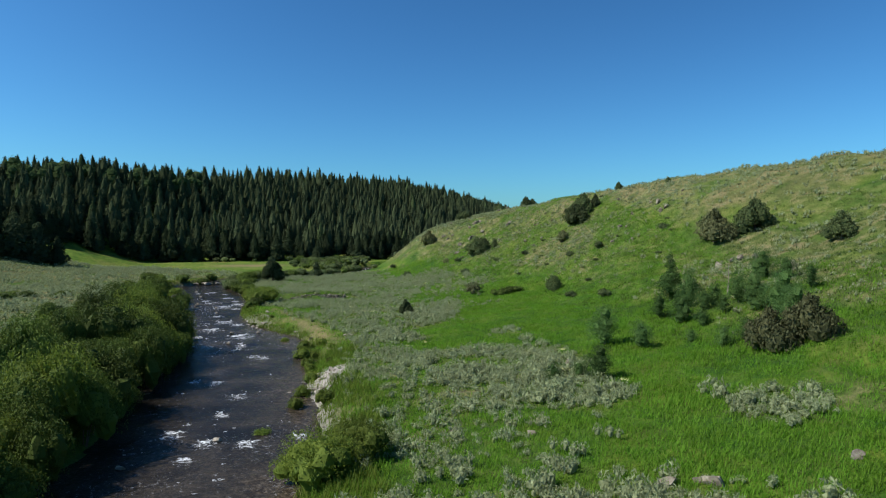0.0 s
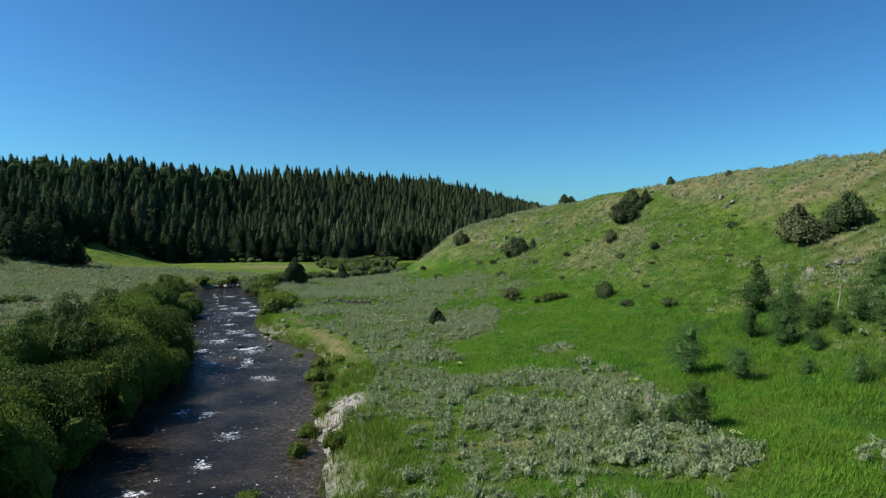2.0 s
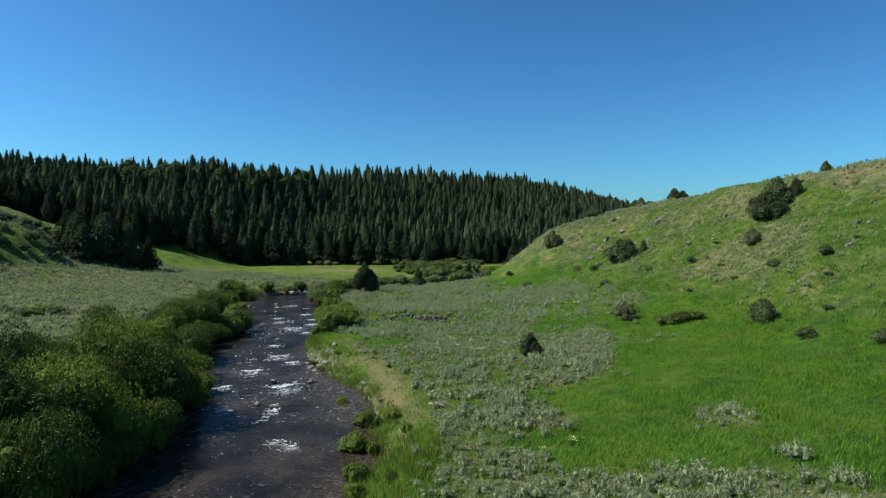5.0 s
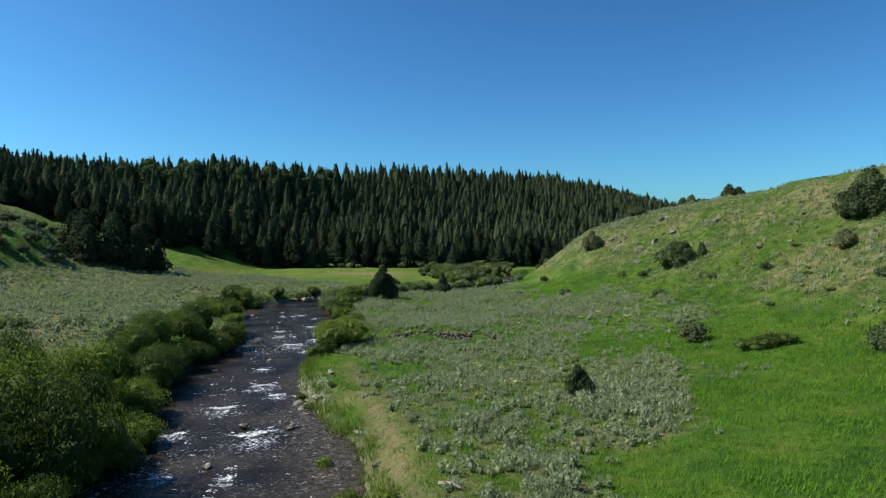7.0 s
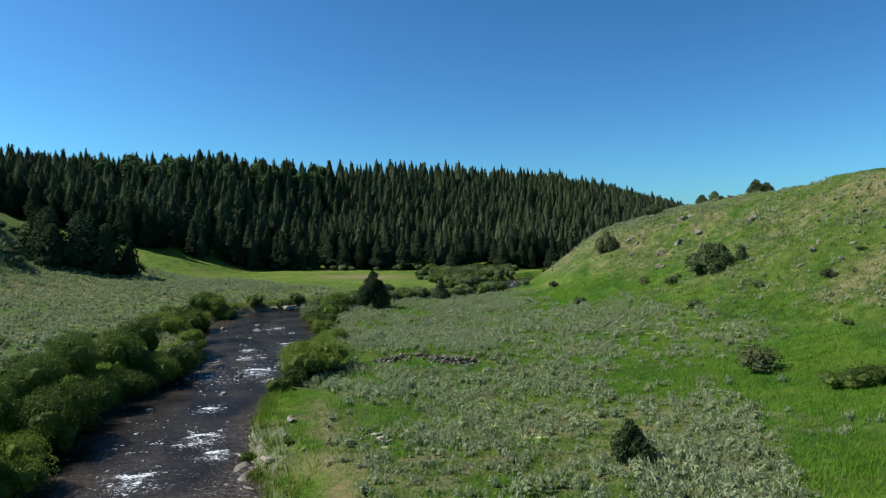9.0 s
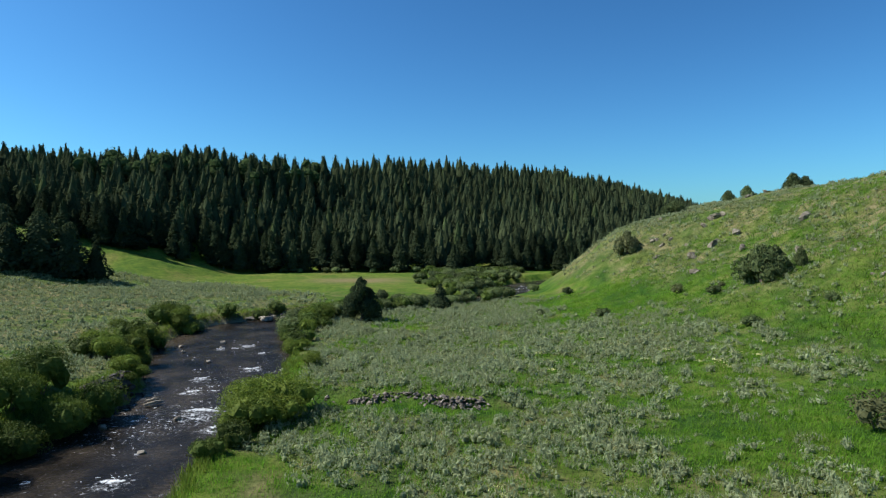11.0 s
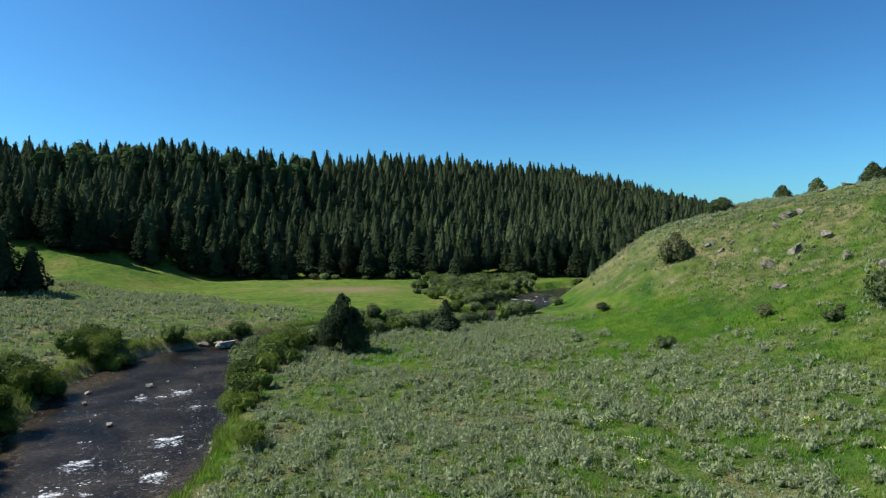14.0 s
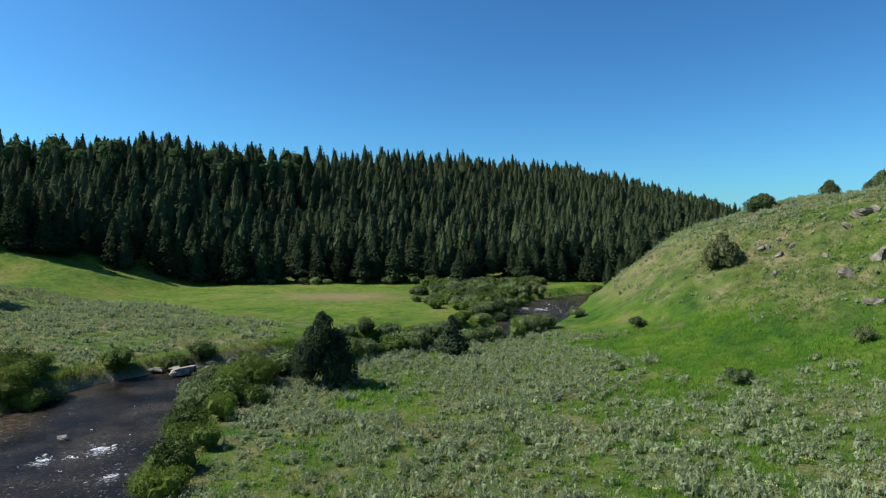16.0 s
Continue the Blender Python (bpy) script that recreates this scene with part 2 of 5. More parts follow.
def stony(name, stops, scale, rough=0.9, bump=0.5, step=0.06):
    m, n, l, b = begin(name)
    pos, info = world_place(n), n.new("ShaderNodeObjectInfo")
    f = noise_node(n, l, scale, 5, pos, 0.65)
    col = ramp_node(n, l, f, stops)
    hsv, val = n.new("ShaderNodeHueSaturation"), n.new("ShaderNodeMapRange")
    geo = n.new("ShaderNodeNewGeometry")
    add = n.new("ShaderNodeMath")
    add.operation = "ADD"
    l.new(info.outputs["Random"], add.inputs[0])
    l.new(geo.outputs["Random Per Island"], add.inputs[1])
    val.inputs[2].default_value = 2.0
    val.inputs[3].default_value, val.inputs[4].default_value = 0.65, 1.3
    l.new(add.outputs[0], val.inputs[0])
    l.new(val.outputs[0], hsv.inputs["Value"])
    l.new(col, hsv.inputs["Color"])
    l.new(hsv.outputs["Color"], b.inputs["Base Color"])
    b.inputs["Roughness"].default_value = rough
    bp = n.new("ShaderNodeBump")
    bp.inputs["Strength"].default_value, bp.inputs["Distance"].default_value = bump, step
    l.new(noise_node(n, l, scale * 5, 4, pos), bp.inputs["Height"])
    l.new(bp.outputs[0], b.inputs["Normal"])
    return m


def ground_material():
    m, n, l, b = begin("valley_ground")
    pos = world_place(n)
    a = n.new("ShaderNodeAttribute")
    a.attribute_name = "zone"
    sep = n.new("ShaderNodeSeparateColor")
    l.new(a.outputs["Color"], sep.inputs[0])
    mid, fine = noise_node(n, l, 0.6, 4, pos), noise_node(n, l, 5.0, 4, pos, 0.7)
    lush = ramp_node(n, l, mid, [(0.38, (0.026, 0.070, 0.008)), (0.5, (0.057, 0.125, 0.012)), (0.63, (0.103, 0.168, 0.019))])
    rank = ramp_node(n, l, noise_node(n, l, 0.14, 5, pos, 0.7), [(0.40, (0.019, 0.066, 0.011)), (0.47, (0.046, 0.114, 0.013)), (0.53, (0.077, 0.142, 0.015)), (0.61, (0.120, 0.160, 0.023))])
    grass = mix_node(n, l, 0.55, lush, rank)
    grass = mix_node(n, l, 0.6, grass, ramp_node(n, l, fine, [(0.25, (0.3, 0.32, 0.32)), (0.55, (1, 1, 1)), (0.8, (1.35, 1.28, 1.15))]), "MULTIPLY")
    # rust-coloured weeds scattered through the grass
    weeds = ramp_node(n, l, noise_node(n, l, 0.33, 6, pos, 0.72), [(0.53, (0, 0, 0)), (0.62, (1, 1, 1))])
    grass = mix_node(n, l, mix_node(n, l, 1.0, weeds, (0.3, 0.3, 0.3), "MULTIPLY"), grass, (0.095, 0.092, 0.030))
    dry = ramp_node(n, l, fine, [(0.25, (0.105, 0.088, 0.042)), (0.5, (0.195, 0.158, 0.078)), (0.75, (0.29, 0.24, 0.13))])
    soil = ramp_node(n, l, mid, [(0.38, (0.068, 0.098, 0.026)), (0.5, (0.124, 0.144, 0.046)), (0.62, (0.230, 0.202, 0.105))])
    soil = mix_node(n, l, 0.7, soil, ramp_node(n, l, fine, [(0.3, (0.38, 0.4, 0.4)), (0.7, (1.25, 1.22, 1.2))]), "MULTIPLY")
    gravel = ramp_node(n, l, fine, [(0.25, (0.15, 0.13, 0.11)), (0.5, (0.36, 0.33, 0.29)), (0.75, (0.55, 0.52, 0.47))])
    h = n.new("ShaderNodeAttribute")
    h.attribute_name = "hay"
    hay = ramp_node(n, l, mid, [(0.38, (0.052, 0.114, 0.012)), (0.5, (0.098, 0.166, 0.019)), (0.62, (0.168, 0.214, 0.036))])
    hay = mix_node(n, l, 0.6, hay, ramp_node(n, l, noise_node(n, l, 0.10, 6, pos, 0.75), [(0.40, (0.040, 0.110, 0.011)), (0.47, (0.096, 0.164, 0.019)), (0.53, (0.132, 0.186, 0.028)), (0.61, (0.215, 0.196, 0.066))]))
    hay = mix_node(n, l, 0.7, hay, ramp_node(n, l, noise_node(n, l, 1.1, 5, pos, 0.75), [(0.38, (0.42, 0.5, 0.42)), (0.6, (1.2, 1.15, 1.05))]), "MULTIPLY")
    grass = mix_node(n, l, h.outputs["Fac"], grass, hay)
    col = mix_node(n, l, sep.outputs[2], grass, soil)
    col = mix_node(n, l, sep.outputs[0], col, dry)
    col = mix_node(n, l, sep.outputs[1], col, gravel)
    l.new(col, b.inputs["Base Color"])
    b.inputs["Roughness"].default_value, b.inputs["Specular IOR Level"].default_value = 0.95, 0.1
    bp, bp2 = n.new("ShaderNodeBump"), n.new("ShaderNodeBump")
    bp.inputs["Strength"].default_value, bp.inputs["Distance"].default_value = 1.0, 0.34
    bp2.inputs["Strength"].default_value, bp2.inputs["Distance"].default_value = 0.8, 0.07
    l.new(noise_node(n, l, 1.5, 6, pos, 0.75), bp.inputs["Height"])
    l.new(fine, bp2.inputs["Height"])
    l.new(bp.outputs[0], bp2.inputs["Normal"])
    l.new(bp2.outputs[0], b.inputs["Normal"])
    return m


def water_material():
    """Clear shallow water over a brown stony bed, broken white where "froth" says so."""
    m, n, l, b = begin("river_water")
    pos = world_place(n)
    a, fr = n.new("ShaderNodeAttribute"), n.new("ShaderNodeAttribute")
    a.attribute_name, fr.attribute_name = "shoal", "froth"
    stones = ramp_node(n, l, noise_node(n, l, 2.2, 6, pos, 0.8), [(0.35, (0.018, 0.014, 0.010)), (0.5, (0.044, 0.035, 0.025)), (0.60, (0.086, 0.070, 0.050)), (0.70, (0.16, 0.135, 0.105))])
    deep = ramp_node(n, l, noise_node(n, l, 0.22, 4, pos), [(0.38, (0.009, 0.0082, 0.0072)), (0.5, (0.019, 0.0165, 0.0138)), (0.62, (0.038, 0.032, 0.025))])
    grainy = ramp_node(n, l, noise_node(n, l, 5.0, 5, pos, 0.75), [(0.3, (0.40, 0.40, 0.42)), (0.5, (0.95, 0.95, 0.95)), (0.7, (1.9, 1.85, 1.8))])
    bed = mix_node(n, l, 1.0, mix_node(n, l, a.outputs["Fac"], deep, stones), grainy, "MULTIPLY")
    swirl = n.new("ShaderNodeTexNoise")
    swirl.inputs["Scale"].default_value, swirl.inputs["Detail"].default_value = 2.3, 5
    swirl.inputs["Roughness"].default_value, swirl.inputs["Distortion"].default_value = 0.68, 1.6
    l.new(pos, swirl.inputs["Vector"])
    add = n.new("ShaderNodeMath")
    add.operation = "MULTIPLY_ADD"
    add.inputs[1].default_value = 2.1
    l.new(swirl.outputs["Fac"], add.inputs[0])
    l.new(fr.outputs["Fac"], add.inputs[2])
    white = ramp_node(n, l, add.outputs[0], [(0.0, (0, 0, 0)), (0.665, (0, 0, 0)), (0.75, (0.25, 0.25, 0.25)), (0.87, (1, 1, 1))])
    half = n.new("ShaderNodeMath")
    half.operation = "MULTIPLY"
    half.inputs[1].default_value = 0.5
    l.new(add.outputs[0], half.inputs[0])
    l.new(half.outputs[0], white.node.inputs[0])
    l.new(mix_node(n, l, white, bed, (0.74, 0.77, 0.80)), b.inputs["Base Color"])
    gloss = n.new("ShaderNodeMapRange")
    gloss.inputs[3].default_value, gloss.inputs[4].default_value = 0.10, 0.6
    l.new(white, gloss.inputs[0])
    l.new(gloss.outputs[0], b.inputs["Roughness"])
    b.inputs["IOR"].default_value, b.inputs["Specular IOR Level"].default_value = 1.33, 0.09
    w1, w2 = n.new("ShaderNodeBump"), n.new("ShaderNodeBump")
    w1.inputs["Strength"].default_value, w1.inputs["Distance"].default_value = 0.8, 0.10
    w2.inputs["Strength"].default_value, w2.inputs["Distance"].default_value = 0.8, 0.03
    l.new(noise_node(n, l, 2.0, 4, pos, 0.65), w1.inputs["Height"])
    l.new(noise_node(n, l, 9.0, 3, pos), w2.inputs["Height"])
    l.new(w1.outputs[0], w2.inputs["Normal"])
    l.new(w2.outputs[0], b.inputs["Normal"])
    return m


def plain(name, col, rough=0.8, spread_=0.3):
    return stony(name, [(0.3, tuple(c * (1 - spread_) for c in col)), (0.7, tuple(min(1, c * (1 + spread_)) for c in col))], 3.0, rough, 0.3, 0.02)


M_GROUND, M_WATER = ground_material(), water_material()
M_FOAM = plain("river_foam_white", (0.74, 0.77, 0.80), 0.6, 0.15)
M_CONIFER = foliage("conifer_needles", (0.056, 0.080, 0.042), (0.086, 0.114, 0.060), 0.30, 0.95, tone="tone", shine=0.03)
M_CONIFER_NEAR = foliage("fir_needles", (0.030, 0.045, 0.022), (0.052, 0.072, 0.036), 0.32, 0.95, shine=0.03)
M_BROADLEAF = foliage("grove_leaves", (0.050, 0.084, 0.028), (0.082, 0.122, 0.045), 0.35, 0.9, shine=0.05, varied="place")
M_JUNIPER = foliage("juniper_scales", (0.040, 0.063, 0.021), (0.100, 0.132, 0.047), 0.2)
M_JUNIPER_BROWN = foliage("juniper_rusty", (0.074, 0.088, 0.034), (0.150, 0.160, 0.068), 0.2)
M_WILLOW = foliage("willow_leaves", (0.040, 0.072, 0.011), (0.102, 0.146, 0.024), 0.22)
M_WILLOW_LIGHT = foliage("yellow_willow_leaves", (0.068, 0.108, 0.014), (0.170, 0.225, 0.035), 0.40)
M_WILLOW_GREY = foliage("grey_willow_leaves", (0.078, 0.112, 0.036), (0.168, 0.212, 0.082), 0.3)
M_ASPEN = foliage("aspen_leaves", (0.052, 0.108, 0.030), (0.098, 0.172, 0.050), 0.35, shine=0.08)
M_SAGE = foliage("sagebrush_leaves", (0.214, 0.252, 0.123), (0.326, 0.376, 0.204), 0.38, varied="place", relief=0.03)
M_BUNCH = foliage("bunch_grass", (0.040, 0.086, 0.014), (0.088, 0.136, 0.030), 0.45, varied="place")
M_GRASS = foliage("grass_blades", (0.098, 0.228, 0.016), (0.162, 0.312, 0.026), 0.55, varied="place")
M_SEDGE = foliage("sedge_blades", (0.095, 0.162, 0.018), (0.178, 0.235, 0.036), 0.45, varied="place")
M_TWIG = plain("shrub_twigs", (0.16, 0.12, 0.085))
M_BARK = plain("conifer_bark", (0.12, 0.09, 0.07))
M_ASPEN_BARK = plain("aspen_bark", (0.30, 0.28, 0.22))
M_ROCK = stony("field_stone", [(0.38, (0.080, 0.068, 0.048)), (0.5, (0.155, 0.134, 0.098)), (0.62, (0.25, 0.222, 0.17))], 1.6)
M_RIVER_ROCK = stony("river_stone", [(0.3, (0.11, 0.092, 0.068)), (0.55, (0.26, 0.228, 0.18)), (0.8, (0.50, 0.46, 0.39))], 2.2, 0.7)
M_LEDGE = stony("dark_ledge_stone", [(0.38, (0.060, 0.049, 0.041)), (0.5, (0.140, 0.118, 0.100)), (0.62, (0.27, 0.235, 0.20))], 2.5)
# near-black stone: the shade on the cut bank is put into its colour
M_CUT_SHADED = stony("shaded_cut_bank_stone", [(0.38, (0.020, 0.018, 0.015)), (0.5, (0.042, 0.036, 0.030)), (0.62, (0.085, 0.074, 0.062))], 2.0)
M_DRIFT = plain("driftwood", (0.30, 0.26, 0.20), 0.85)
M_FLOWER = plain("yellow_blossom", (0.72, 0.70, 0.30), 0.7, 0.2)


# ---------------------------------------------------------------- mesh tools
def mesh_of(name, verts, faces, material, smooth=False, tone=None):
    """A mesh from arrays of corners and triangles."""
    verts, faces = np.asarray(verts, np.float32), np.asarray(faces, np.int32)
    me = bpy.data.meshes.new(name)
    me.vertices.add(len(verts))
    me.vertices.foreach_set("co", verts.ravel())
    k = faces.shape[1]
    me.loops.add(faces.size)
    me.loops.foreach_set("vertex_index", faces.ravel())
    me.polygons.add(len(faces))
    me.polygons.foreach_set("loop_start", np.arange(0, faces.size, k, dtype=np.int32))
    me.polygons.foreach_set("use_smooth", np.full(len(faces), smooth))
    if tone is not None:
        for key, col in tone.items():
            at = me.attributes.new(key, "FLOAT_COLOR", "POINT")
            at.data.foreach_set("color", np.c_[col, np.ones(len(verts))].astype(np.float32).ravel())
    me.materials.append(material)
    me.update(calc_edges=True)
    return me


def part(name, me, parent, label=""):
    ob = new(name, me)
    ob.parent = parent
    return tagged(ob, label)


def joined(pieces):
    """Several (verts, faces) as one."""
    vs, fs, at = [], [], 0
    for v, f in pieces:
        vs.append(v)
        fs.append(np.asarray(f) + at)
        at += len(v)
    return np.concatenate(vs), np.concatenate(fs)


def unit(v):
    return v / np.maximum(np.linalg.norm(v, axis=-1, keepdims=True), 1e-6)


def leaf_cloud(r, n, lobes, size, long=1.6, up=0.25, shell=0.25, jumble=0.65):
    """n pointed leaves on and in rounded lobes (x, y, z, radius, height factor)."""
    lobes = np.array(lobes, float)
    w = lobes[:, 3] ** 2
    k = r.choice(len(lobes), n, p=w / w.sum())
    d = unit(r.normal(size=(n, 3)))
    d[:, 2] = np.where(d[:, 2] < -0.35, -d[:, 2], d[:, 2])
    rad = lobes[k, 3] * (1 - shell * r.random(n) ** 2 + 0.12 * r.random(n))
    c = lobes[k, :3] + d * rad[:, None] * np.c_[np.ones(n), np.ones(n), lobes[k, 4]]
    c[:, 2] = np.maximum(c[:, 2], 0.05)
    nrm = unit(d + jumble * r.normal(size=(n, 3)))
    a = unit(np.cross(nrm, r.normal(size=(n, 3))) + np.array([0, 0, up]))
    s = np.cross(nrm, a)
    ln = size * (0.6 + 0.8 * r.random(n))[:, None]
    v = np.stack([c - a * ln * long / 2, c + s * ln / 2, c + a * ln * long / 2, c - s * ln / 2], 1).reshape(-1, 3)
    q = np.arange(n)[:, None] * 4
    return v, np.concatenate([q + [0, 1, 2], q + [0, 2, 3]])


def lump(r, centre, radius, flat=1.0, rough=0.25, rings=5, seg=8):
    """A closed uneven lump."""
    v = [(0, 0, 1.0)]
    for i in range(1, rings):
        for j in range(seg):
            th, ph = math.pi * i / rings, 2 * math.pi * (j + 0.5 * (i % 2)) / seg
            v.append((math.sin(th) * math.cos(ph), math.sin(th) * math.sin(ph), math.cos(th)))
    v.append((0, 0, -1.0))
    v = np.array(v) * (1 + rough * (r.random((len(v), 1)) * 2 - 1))
    v = v * np.array([1, 1, flat]) * radius + np.array(centre)
    f = []
    for j in range(seg):
        f.append((0, 1 + j, 1 + (j + 1) % seg))
        last = 1 + (rings - 2) * seg
        f.append((len(v) - 1, last + (j + 1) % seg, last + j))
    for i in range(rings - 2):
        for j in range(seg):
            a, b_ = 1 + i * seg + j, 1 + i * seg + (j + 1) % seg
            c, d = a + seg, b_ + seg
            f += [(a, c, d), (a, d, b_)]
    return v, np.array(f)


def stick(p, q, r0, r1, seg=5):
    """A tapered rod from p to q."""
    p, q = np.array(p, float), np.array(q, float)
    ax = unit(q - p)
    s = unit(np.cross(ax, [0.31, 0.77, 0.56]))
    t = np.cross(ax, s)
    an = 2 * np.pi * np.arange(seg) / seg
    ring = np.cos(an)[:, None] * s + np.sin(an)[:, None] * t
    v = np.concatenate([p + ring * r0, q + ring * r1, [q]])
    f = []
    for j in range(seg):
        k = (j + 1) % seg
        f += [(j, k, seg + k), (j, seg + k, seg + j), (seg + j, seg + k, 2 * seg)]
    return v, np.array(f)


def bent_trunk(r, height, r0, bend=0.05, pieces=4):
    pts = [np.array([bend * height * math.sin(2.1 * k / pieces + r.random()) * (k > 0), bend * height * (r.random() - 0.5) * (k > 0), height * k / pieces - (0.3 if k == 0 else 0)]) for k in range(pieces + 1)]
    rad = [r0 * (1 - 0.85 * k / pieces) for k in range(pieces + 1)]
    return joined([stick(pts[k], pts[k + 1], rad[k], rad[k + 1]) for k in range(pieces)]), pts


def conifer_crown(r, height, radius, sprays=130, clear=0.08, shape=0.7, size=1.0):
    """A soft spire of drooping sprays set all over it, round a solid heart."""
    t = r.random(sprays) ** 1.25
    t[:5] = np.linspace(0.9, 0.99, 5)
    wave = 1 + 0.13 * np.sin(t * 13 + 6 * r.random()) + 0.10 * np.sin(t * 5 + 6 * r.random())
    reach = radius * (1 - t) ** shape * wave * np.where(t < 0.08, 0.75, 1.0) + 0.02 * radius
    an = r.random(sprays) * 2 * np.pi
    out = np.c_[np.cos(an), np.sin(an), np.zeros(sprays)]
    z = height * (clear + (1 - clear) * t)
    c = out * (reach * (0.72 + 0.32 * r.random(sprays)))[:, None]
    c[:, 2] = z
    ln = size * radius * (0.20 + 0.30 * (1 - t)) * (0.8 + 0.5 * r.random(sprays))
    tilt = r.normal(size=(sprays, 3)) * 0.35
    a = unit(out * 0.8 + np.array([0, 0, -0.45]) + np.outer(ease((t - 0.8) / 0.2), [0, 0, 1.3]) + tilt)
    s = unit(np.cross(a, out + 0.3 * r.normal(size=(sprays, 3)) + np.array([0, 0, 0.8])))
    w = (ln * (0.38 + 0.2 * r.random(sprays)))[:, None]
    v = np.stack([c - a * ln[:, None] * 0.55, c + s * w, c + a * ln[:, None] * 0.7, c - s * w], 1).reshape(-1, 3)
    k = np.arange(sprays)[:, None] * 4
    f = np.concatenate([k + [0, 1, 2], k + [0, 2, 3]])
    # the heart: a ragged closed spire
    seg, rows = 7, 5
    hv = [(0, 0, height * clear)]
    for i in range(rows):
        u = i / rows
        for m in range(seg):
            b_ = 2 * math.pi * (m + 0.5 * (i % 2)) / seg
            q = radius * 0.68 * (1 - u) ** shape * (0.75 + 0.45 * r.random())
            hv.append((q * math.cos(b_), q * math.sin(b_), height * (clear + (1 - clear) * u)))
    hv.append((0, 0, height))
    hf = [(0, 1 + (m + 1) % seg, 1 + m) for m in range(seg)]
    for i in range(rows - 1):
        for m in range(seg):
            p0, p1 = 1 + i * seg + m, 1 + i * seg + (m + 1) % seg
            hf += [(p0, p1, p1 + seg), (p0, p1 + seg, p0 + seg)]
    last = 1 + (rows - 1) * seg
    hf += [(last + m, last + (m + 1) % seg, len(hv) - 1) for m in range(seg)]
    return joined([(v, f), (np.array(hv), np.array(hf))])


def scattered(r, templates, x, y, z, size, tall=None, tilt=0.0):
    """Copies of the templates set out on the ground, as one pair of arrays; also which copy each corner belongs to."""
    vs, fs, ids, at = [], [], [], 0
    kinds = r.integers(0, len(templates), len(x))
    turn = r.random(len(x)) * 2 * np.pi
    tall = size if tall is None else tall
    for k, (tv, tf) in enumerate(templates):
        w = np.flatnonzero(kinds == k)
        if not len(w):
            continue
        c, s = np.cos(turn[w])[:, None], np.sin(turn[w])[:, None]
        sx = tv[None, :, 0] * size[w, None]
        sy = tv[None, :, 1] * size[w, None]
        out = np.stack([sx * c - sy * s + x[w, None], sx * s + sy * c + y[w, None], tv[None, :, 2] * tall[w, None] + z[w, None]], -1)
        vs.append(out.reshape(-1, 3))
        fs.append((np.asarray(tf)[None] + (at + np.arange(len(w)) * len(tv))[:, None, None]).reshape(-1, 3))
        ids.append(np.repeat(w, len(tv)))
        at += len(w) * len(tv)
    return np.concatenate(vs), np.concatenate(fs), np.concatenate(ids)


def stuff(name, me, label, category):
    return tagged(new(name, me), label, category, kind="stuff")


# ---------------------------------------------------------------- what grows where
def dry_slope(x, y, z):
    """The stony, sage-grown parts of the east hill: a tongue down its side, the brow, the rocky nose."""
    n = fbm(x, y, 9, 47)
    tongue = np.exp(-((x - 25 - 0.15 * (y - 108)) / 7.5) ** 2 - ((y - 110) / 15) ** 2)
    crest = ease((z - 14) / 6) * ease((y - 70) / 30)
    nose = np.exp(-((x - 13) / 9) ** 2 - ((y - 166) / 12) ** 2)
    rim = ease((z - 3.5) / 2) * ease((17 - z) / 4) * np.exp(-((y - 196) / 17) ** 2) * (x > -16) * (x < 14)
    right = 0.5 * np.exp(-((x - 37) / 9) ** 2 - ((y - 64) / 12) ** 2)
    return np.clip(np.maximum.reduce([tongue, 0.8 * crest, 0.5 * nose, right, rim]) * (0.25 + 1.5 * ease((n - 0.36) / 0.26)), 0, 1)


def green_hollow(x, y):
    return np.exp(-((x - 8) / 8) ** 2 - ((y - 146) / 11) ** 2)


